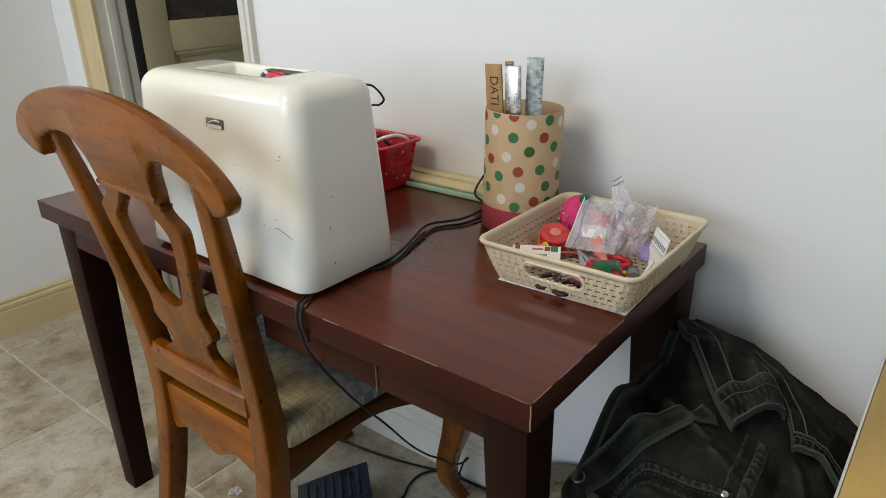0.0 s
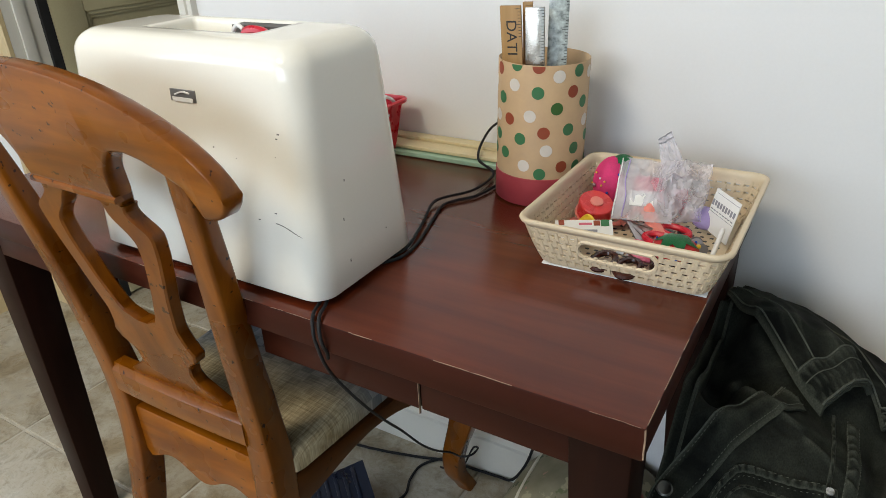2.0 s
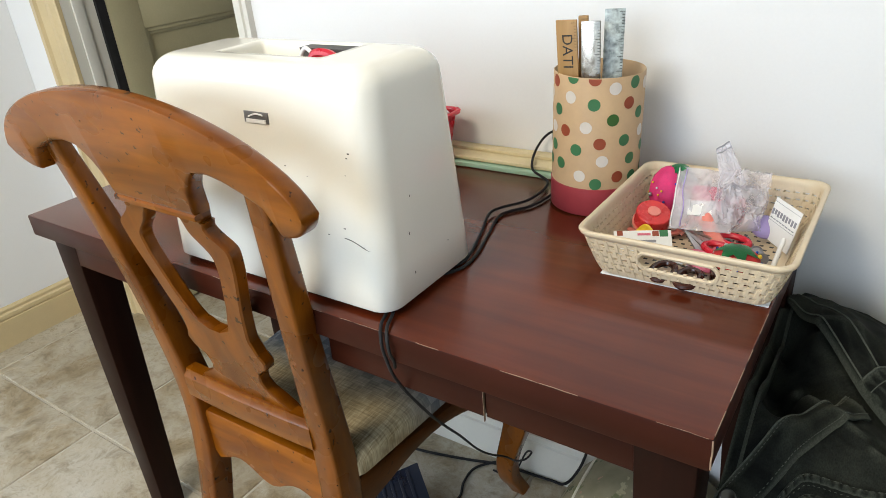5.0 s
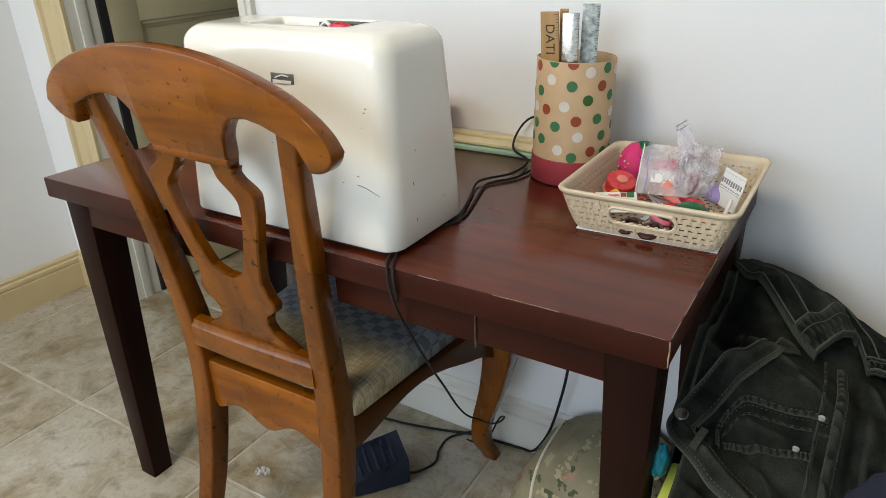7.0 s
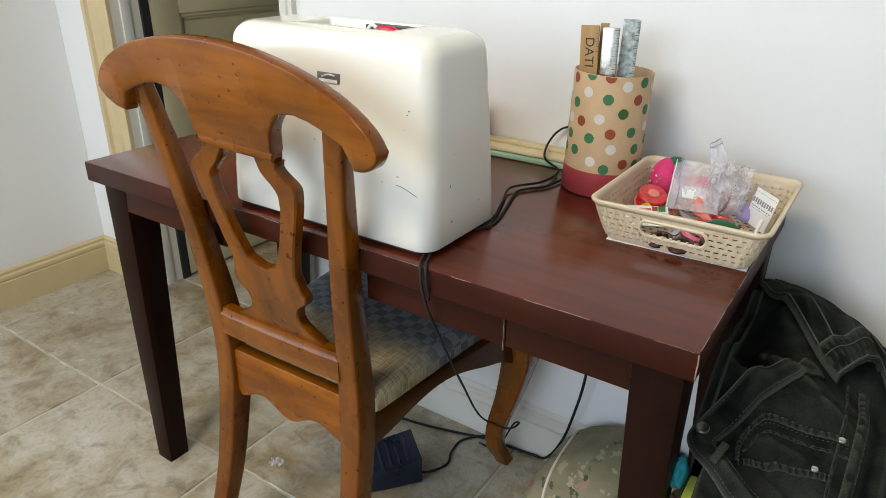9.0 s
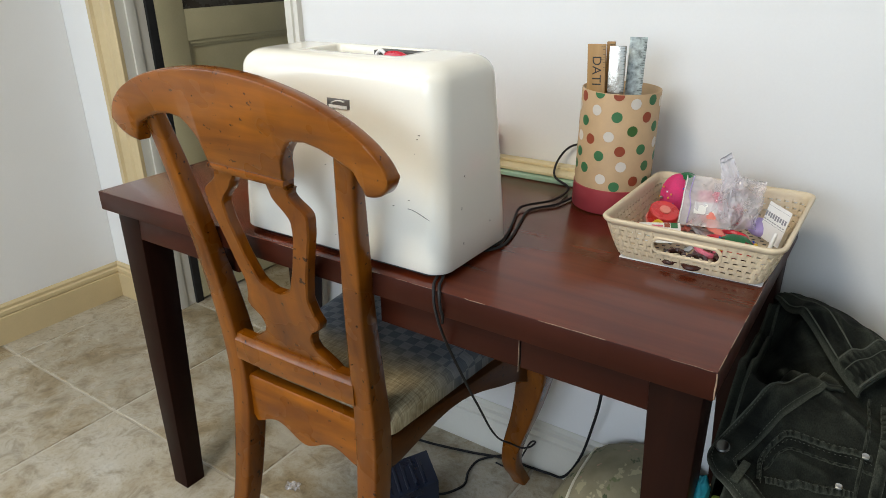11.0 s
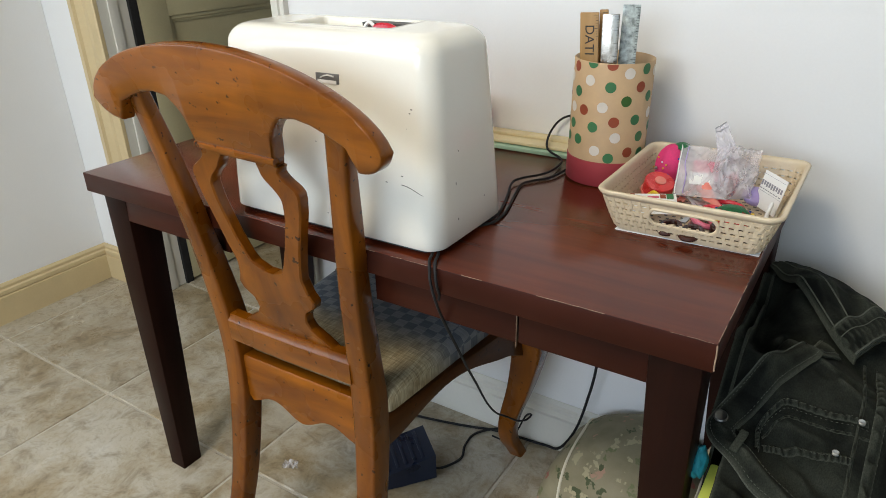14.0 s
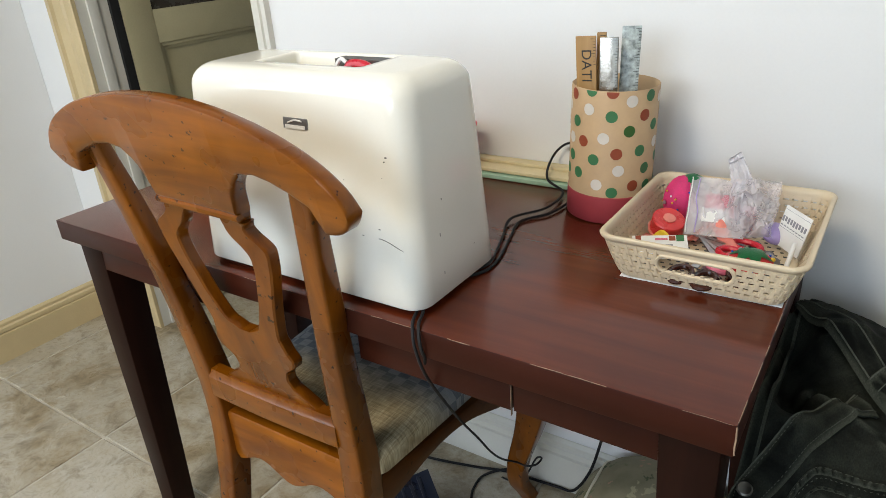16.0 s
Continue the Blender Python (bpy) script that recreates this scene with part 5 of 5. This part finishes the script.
def fold(x, y, x0, y0, x1, y1, w, h):
    """A soft ridge (or valley, where h is below 0) along a line, fading out at its ends."""
    dx, dy = x1 - x0, y1 - y0
    t = ((x - x0) * dx + (y - y0) * dy) / (dx * dx + dy * dy)
    d = ((x - x0) * dy - (y - y0) * dx) / math.hypot(dx, dy)
    if abs(d) > 3 * w or t < -0.2 or t > 1.2:
        return 0.0
    return h * math.exp(-(d / w) ** 2) * ease((t + 0.2) / 0.35) * ease((1.2 - t) / 0.35)


FOLDS = [(-0.004, 0.430, 0.030, 0.250, 0.030, -0.060), (0.0, 0.425, 0.085, 0.300, 0.016, -0.022), (0.055, 0.505, 0.150, 0.440, 0.011, 0.010), (0.030, 0.520, 0.120, 0.480, 0.010, -0.010), (0.165, 0.470, 0.235, 0.380, 0.010, -0.012),
         (0.030, 0.330, 0.075, 0.290, 0.010, 0.008), (0.010, 0.270, 0.060, 0.330, 0.009, -0.012), (0.085, 0.275, 0.160, 0.235, 0.008, 0.006), (0.100, 0.250, 0.160, 0.268, 0.007, -0.006),
         (0.060, 0.150, 0.120, 0.172, 0.008, 0.006), (0.080, 0.130, 0.165, 0.125, 0.010, -0.008), (0.020, 0.085, 0.120, 0.055, 0.010, 0.010), (0.030, 0.055, 0.150, 0.020, 0.011, -0.014),
         (0.195, 0.330, 0.200, 0.150, 0.012, -0.014), (0.215, 0.340, 0.260, 0.240, 0.012, 0.012), (0.225, 0.220, 0.270, 0.120, 0.012, -0.012)]


def pile_z(x, y):
    """Height of the heap of clothes over the hamper."""
    z = pile_flat(x, y) - 0.9 * max(0.0, -0.01 - y) - 6.0 * max(0.0, -0.020 - x)
    wx, wy = x + 0.012 * noise.noise(Vector((x * 9, y * 9, 5.0))), y + 0.012 * noise.noise(Vector((x * 9, y * 9, 9.0)))
    z += sum(fold(wx, wy, *f) for f in FOLDS)
    z += 0.006 * (0.5 - abs(noise.noise(Vector((wx * 11 + wy * 5, wy * 4.5 - wx * 4, 0.4)))) * 2.0)
    z += 0.003 * noise.noise(Vector((wx * 24 - wy * 9, wy * 15, 2.4)))
    return z


def sheet(fn, nu, nv, thick=0.004):
    bm = bmesh.new()
    rows = [[bm.verts.new(fn(i / nu, j / nv)) for i in range(nu + 1)] for j in range(nv + 1)]
    for j in range(nv):
        for i in range(nu):
            bm.faces.new((rows[j][i], rows[j][i + 1], rows[j + 1][i + 1], rows[j + 1][i]))
    bmesh.ops.recalc_face_normals(bm, faces=bm.faces)
    if thick:
        bmesh.ops.solidify(bm, geom=bm.faces[:], thickness=thick)
    return bm


def on_pile(pts, up=0.004):
    return [(x, y, pile_z(x, y) + up) for x, y in pts]


def jeans():
    o = thing("jeans", "faded black denim jeans heaped over a hamper beside the desk", "jeans", Matrix())

    def body(u, v):
        y = -0.10 + 0.69 * v
        x0 = -0.014 + 0.030 * min(1.0, max(0.0, (0.14 - y) / 0.06))
        x = x0 + (0.386 - x0) * u
        return (x, y, pile_z(x, y))
    part("body", sheet(body, 120, 180), M_DENIM, o, angle=60)

    # the side that hangs down by the desk
    def drop(u, v):
        y = 0.10 + 0.46 * u
        z0 = pile_z(-0.012, y) + 0.004
        return (-0.001 + 0.022 * v - 0.010 * math.sin(math.pi * v) + 0.010 * math.sin(34 * y + 3 * v) * v, y, z0 * (1 - v) + (0.22 + 0.05 * math.sin(9 * y)) * v)
    part("hanging_leg", sheet(drop, 50, 24), M_DENIM, o, angle=60)

    def stitches(name, line, up, step=0.0042, r=0.0005):
        """A row of short raised stitches along a line in plan."""
        pts = spline(line, 12)
        bm, run = bmesh.new(), 0.0
        for p, q in zip(pts, pts[1:]):
            run += float(np.linalg.norm(q - p))
            if run < step:
                continue
            run = 0.0
            d = (q - p) / (np.linalg.norm(q - p) + 1e-9) * step * 0.3
            a, c = p - d, p + d
            tube([(a[0], a[1], pile_z(*a) + up), (p[0], p[1], pile_z(*p) + up + 0.0004), (c[0], c[1], pile_z(*c) + up)], r, 4, 1, bm)
        part(name, bm, M_SEAM, o, "pale worn stitching", kind="stuff")

    # two trouser legs folded across, each ending in a thick stitched hem
    def trouser_leg(name, left, right, rise, under, cuff, seed):
        lf, rt = spline(left, 8), spline(right, 8)

        def leg(u, v):
            k = v * (len(lf) - 1)
            i = min(len(lf) - 2, int(k))
            f = k - i
            p, q = lf[i] * (1 - f) + lf[i + 1] * f, rt[i] * (1 - f) + rt[i + 1] * f
            x, y = p * (1 - u) + q * u
            lift = rise * math.sin(math.pi * min(1.0, max(0.0, u))) ** 0.45 * (0.5 + 0.5 * v) + under
            lift += 0.009 * (0.5 - abs(noise.noise(Vector((u * 2.2 + v * 2.0, v * 2.4 - u, seed)))) * 2) * math.sin(math.pi * u)
            return (float(x), float(y), pile_z(x, y) * 0.5 + pile_flat(x, y) * 0.5 + lift)
        o2 = part(name, sheet(leg, 40, 70), M_DENIM, o, angle=60)

        def hem(u, v):
            q = leg(u, cuff + (1 - cuff) * v)
            return (q[0], q[1], q[2] + 0.0050 + 0.0016 * math.sin(60 * u + 2 * math.sin(9 * v)) * math.sin(math.pi * v))
        part("hem", sheet(hem, 60, 8, 0.004), M_DENIM, o, "thick stitched hem")
        for v, r in ((cuff + 0.01, 0.0011), (cuff + (1 - cuff) * 0.35, 0.0007), (0.99, 0.0014)):
            part("hem_edge", tube([(lambda q: (q[0], q[1], q[2] + 0.0068))(leg(u, v)) for u in np.linspace(0.03, 0.97, 18)], r, 5, 2), M_SEAM, o)
        for u in (0.06, 0.30):
            part("leg_seam", tube([(lambda q: (q[0], q[1], q[2] + 0.0008))(leg(u, v)) for v in np.linspace(0.02, cuff, 14)], 0.0012, 5, 3), M_SEAM, o)

    trouser_leg("folded_leg", [(0.0, 0.525), (0.06, 0.505), (0.12, 0.46), (0.185, 0.39), (0.203, 0.355)], [(0.125, 0.575), (0.165, 0.54), (0.20, 0.48), (0.258, 0.40), (0.276, 0.36)], 0.015, 0.003, 0.84, 3.3)
    trouser_leg("folded_leg", [(-0.010, 0.47), (0.018, 0.43), (0.042, 0.39), (0.092, 0.335), (0.134, 0.303)], [(0.02, 0.53), (0.07, 0.505), (0.112, 0.47), (0.155, 0.415), (0.184, 0.382)], 0.024, 0.010, 0.78, 8.1)

    # waistband round the open top
    wb = [(0.088, 0.318), (0.055, 0.262), (0.022, 0.204), (-0.006, 0.150), (-0.014, 0.112), (0.008, 0.082), (0.048, 0.064), (0.085, 0.054), (0.14, 0.034)]
    line = spline(wb, 10)

    def side_of(i, off):
        d = line[min(i + 1, len(line) - 1)] - line[max(i - 1, 0)]
        d = d / (np.linalg.norm(d) + 1e-9)
        return line[i] + np.array((-d[1], d[0])) * off

    def band(u, v):
        i = min(len(line) - 1, int(v * (len(line) - 1) + 0.5))
        x, y = side_of(i, 0.036 * u)
        return (float(x), float(y), pile_z(x, y) + 0.006 + 0.003 * math.sin(math.pi * u) + 0.002 * noise.noise(Vector((u * 3, v * 12, 8))))
    part("waistband", sheet(band, 8, len(line) - 1, 0.004), M_DENIM, o, angle=60)
    part("band_edge", tube([(*side_of(i, 0.0005), pile_z(*side_of(i, 0.0005)) + 0.0062) for i in range(0, len(line), 3)], 0.0011, 5, 3), M_SEAM, o)
    for off in (0.005, 0.031):
        stitches("stitching", [tuple(side_of(i, off)) for i in range(0, len(line), 4)], 0.0095)
    part("button", lathe([(0.0086, 0.0), (0.0092, 0.003), (0.0075, 0.0045), (0.003, 0.0035)], n=20), M_DULL, o, "dull metal button").matrix_basis = pose(0.000, 0.126, pile_z(0.000, 0.126) + 0.012, 24, 4, 0)
    # fly, pocket and side seams: flat felled bands, puckered along their stitching
    def seam(name, line, width, up=0.003, label=""):
        pts = spline(line, 14)

        def fn(u, v):
            k = v * (len(pts) - 1)
            i = min(len(pts) - 2, int(k))
            p = pts[i] * (1 - (k - i)) + pts[i + 1] * (k - i)
            d = pts[i + 1] - pts[i]
            d = d / (np.linalg.norm(d) + 1e-9)
            q = p + np.array((-d[1], d[0])) * (u - 0.5) * width * 0.62
            run = v * len(pts)
            pucker = (0.0005 + 0.08 * width) * math.sin(run * 1.5 + 2.5 * noise.noise(Vector((run * 0.3, u, 1.0)))) * (0.3 + math.sin(math.pi * u))
            return (float(q[0]), float(q[1]), pile_z(*q) + up * math.sin(math.pi * (0.12 + 0.76 * u)) + pucker)
        part(name, sheet(fn, 6, len(pts) * 3, 0.0015), M_DENIM, o, label, angle=70)

    seam("fly_edge", [(0.036, 0.225), (0.060, 0.250), (0.085, 0.285), (0.108, 0.315)], 0.012)

    def near(x, y):
        """The pocket lies lower down the slope than its pattern."""
        return (x, y - 0.020 - 0.032 * min(1.0, max(0.0, (y - 0.19) / 0.076)))

    pocket = [near(*p) for p in ((0.165, 0.272), (0.130, 0.256), (0.093, 0.238), (0.063, 0.208), (0.046, 0.168), (0.050, 0.136))]
    seam("pocket_edge", pocket, 0.010, 0.006, "worn pocket edge")
    seam("pocket_seam", [(x + 0.006, y - 0.012) for x, y in pocket[:5]], 0.005, 0.002)
    flap = [near(*p) for p in ((0.156, 0.200), (0.136, 0.189), (0.109, 0.174), (0.075, 0.154), (0.056, 0.142))]
    seam("pocket_seam", flap, 0.013, 0.005)
    side = [(0.172, 0.330), (0.176, 0.276), (0.177, 0.218), (0.178, 0.12), (0.188, 0.02)]
    seam("side_seam", side, 0.024, 0.008, "thick worn side seam")
    seam("yoke_seam", [(x - 0.022, y) for x, y in side[:4]], 0.008, 0.003)
    seam("back_seam", [(0.096, 0.556), (0.118, 0.525), (0.148, 0.488), (0.180, 0.450), (0.212, 0.40)], 0.014, 0.006)
    seam("back_seam", [(0.108, 0.563), (0.130, 0.533), (0.160, 0.496), (0.192, 0.458), (0.226, 0.41)], 0.005, 0.003)
    for line, lift in ((pocket, 0.0075), ([(x + 0.003, y - 0.006) for x, y in pocket], 0.004), (flap, 0.0065), ([(x - 0.007, y) for x, y in side], 0.006), ([(x + 0.007, y) for x, y in side], 0.006)):
        stitches("stitching", line, lift, 0.0036, 0.0004)
    for x, y in ((0.157, 0.214), (0.136, 0.171)):
        part("rivet", lathe([(0.0046, 0.0), (0.0046, 0.002), (0.0022, 0.0032)], n=14), M_ALU, o, "small metal rivet").matrix_basis = pose(x, y, pile_z(x, y) + 0.007, 22, 8, 0)
    part("belt_loop", box(-0.005, 0.005, -0.018, 0.018, 0.0, 0.005, 0.0015), M_DENIM, o).matrix_basis = pose(0.030, 0.092, pile_z(0.030, 0.092) + 0.012, 14, 8, -10)
    return o


M_DULL = plain("dull dark metal", (0.13, 0.13, 0.12), 0.35, metal=1.0)
jeans()


def lump(name, label, category, x, y, z, rx, ry, rz, material, seed, m=None):
    """A crumpled soft heap."""
    bm = bmesh.new()
    bmesh.ops.create_icosphere(bm, subdivisions=4, radius=1.0)
    for v in bm.verts:
        n = v.co.normalized()
        k = 1 + 0.22 * noise.noise(n * 2.2 + Vector((seed, 0, 0))) + 0.08 * noise.noise(n * 7 + Vector((seed, 3, 0)))
        v.co = Vector((n.x * rx * k, n.y * ry * k, n.z * rz * k))
    bmesh.ops.translate(bm, verts=bm.verts, vec=(x, y, z))
    return tagged(part(name, bm, material, angle=60), label, category)


lump("cloth", "dark navy cloth bundled beside the jeans", "cloth", 0.30, 0.20, 0.42, 0.14, 0.20, 0.10, M_NAVY, 2.0)
lump("cloth", "turquoise cloth poking out under the jeans", "cloth", -0.010, 0.080, 0.530, 0.010, 0.022, 0.022, M_TURQ, 4.0)


def gift_bag():
    o = thing("paper_bag", "lime green paper bag with white dots beside the hamper", "bag", pose(0.052, 0.048, 0))
    part("body", loft([at_z(rrect(0, 0, 0.05 + 0.004 * k, 0.055 + 0.004 * k, 0.004, 2), z) for k, z in ((0, 0), (1, 0.25), (0.0, 0.515))]), M_LIME, o)
    for i in range(52):
        z, a = 0.03 + 0.035 * (i // 4), (i % 4 - 1.5) * 0.024 + (0.012 if (i // 4) % 2 else 0)
        part("dot", lathe([(0.006, 0.0), (0.006, 0.0008)], 0, 0, 12), M_WHITEP, o).matrix_basis = pose(-0.0535, a, z, 0, -90, 0)
        part("dot", lathe([(0.006, 0.0), (0.006, 0.0008)], 0, 0, 12), M_WHITEP, o).matrix_basis = pose(a, -0.0590, z, 90, 0, 0)
    return o


gift_bag()


def side_table():
    o = thing("side_table", "small table with a yellow wooden top and white rounded edge", "table", pose(0.60, 0.335, 0))
    part("tabletop", loft([at_z(rrect(0, 0, 0.325, 0.23, 0.05, 8), z) for z in (0.640, 0.6655)]), M_YTOP, o, "yellow wooden top")
    part("edging", loft([at_z(rrect(0, 0, 0.325 + g, 0.23 + g, 0.05, 8), z) for g, z in ((0.001, 0.638), (0.004, 0.641), (0.004, 0.661), (0.001, 0.664))], cap0=False, cap1=False), M_WTRIM, o, "white edge strip")
    for x in (-0.27, 0.27):
        for y in (-0.18, 0.18):
            part("leg", lathe([(0.014, 0), (0.018, 0.30), (0.02, 0.64)], x, y, 16), M_WTRIM, o)
    return o


side_table()
lump("cloth", "turquoise folded cloth on the small table", "cloth", 0.375, 0.50, 0.70, 0.07, 0.06, 0.045, M_TURQ, 7.0)

# ceiling lamp over the walk, out of view; only its base is built
o = thing("ceiling_lamp", "flat round white base of the unseen ceiling lamp", "lamp", pose(-0.70, -1.20, ZC))
part("base", lathe([(0.43, -0.06), (0.45, -0.045), (0.45, -0.002)], n=32), M_WTRIM, o)


# ---- floor: stone tiles in grey mortar ----
def stone():
    m, nt, b = tree("travertine tile")
    info = nt.nodes.new("ShaderNodeObjectInfo")
    co = nt.nodes.new("ShaderNodeTexCoord")
    geo = nt.nodes.new("ShaderNodeNewGeometry")
    off = nt.nodes.new("ShaderNodeVectorMath")
    off.operation = "SCALE"
    off.inputs[0].default_value = (17.0, 9.0, 0)
    nt.links.new(info.outputs["Random"], off.inputs["Scale"])
    add = nt.nodes.new("ShaderNodeVectorMath")
    nt.links.new(geo.outputs["Position"], add.inputs[0])
    nt.links.new(off.outputs[0], add.inputs[1])
    def nz(scale, detail, rough=0.6, dist=0.0):
        n = nt.nodes.new("ShaderNodeTexNoise")
        for k, v in (("Scale", scale), ("Detail", detail), ("Roughness", rough), ("Distortion", dist)):
            n.inputs[k].default_value = v
        nt.links.new(add.outputs[0], n.inputs["Vector"])
        return n
    n1, n2, n3 = nz(3.2, 9, 0.72, 0.35), nz(17, 10, 0.76, 0.6), nz(120, 3)
    r1 = ramp(nt, n1.outputs[0], [(0.28, (0.22, 0.160, 0.085)), (0.42, (0.35, 0.285, 0.185)), (0.53, (0.47, 0.425, 0.340)), (0.70, (0.58, 0.56, 0.51))])
    r2 = ramp(nt, n2.outputs[0], [(0.36, (0.50, 0.455, 0.38)), (0.5, (0.93, 0.92, 0.89)), (0.62, (1, 1, 1))])
    col = mix(nt, "MULTIPLY", 0.85, r1.outputs[0], r2.outputs[0])
    tone = ramp(nt, info.outputs["Random"], [(0, (0.86, 0.84, 0.80)), (1, (1, 1, 1))])
    nt.links.new(mix(nt, "MULTIPLY", 1.0, col, tone.outputs[0]), b.inputs["Base Color"])
    rr = ramp(nt, n2.outputs[0], [(0.3, (0.38,) * 3), (0.7, (0.22,) * 3)])
    nt.links.new(rr.outputs[0], b.inputs["Roughness"])
    bump(nt, b, n2.outputs[0], 0.12, 0.002)
    return m


M_STONE = stone()
M_GROUT = plain("pale grout", (0.50, 0.46, 0.38), 0.85, vary=0.15, scale=12, relief=0.4)
floor = setting("floor", box(XL - 0.1, XR + 0.1, YF - 0.1, 2.1, -0.1, -0.003), M_GROUT, "beige and grey stone tile floor", "floor")
PITCH, GX, GY = 0.55, -1.575, 0.122
b = box(0.0035, PITCH - 0.0035, 0.0035, PITCH - 0.0035, -0.012, 0.0, 0.0022, 1)
tile = part("tile", b, M_STONE, floor)
tile_mesh = tile.data
first = True
for i in range(-2, 10):
    for j in range(-7, 4):
        x, y = GX + i * PITCH, GY + j * PITCH
        if x > XR or x + PITCH < XL or y + PITCH < YF or y > 2.0 or (y > YB and x > -0.6):
            continue
        ob = tile if first else new("tile", tile_mesh)
        first = False
        ob.parent = floor
        ob.location = (x, y, 0)
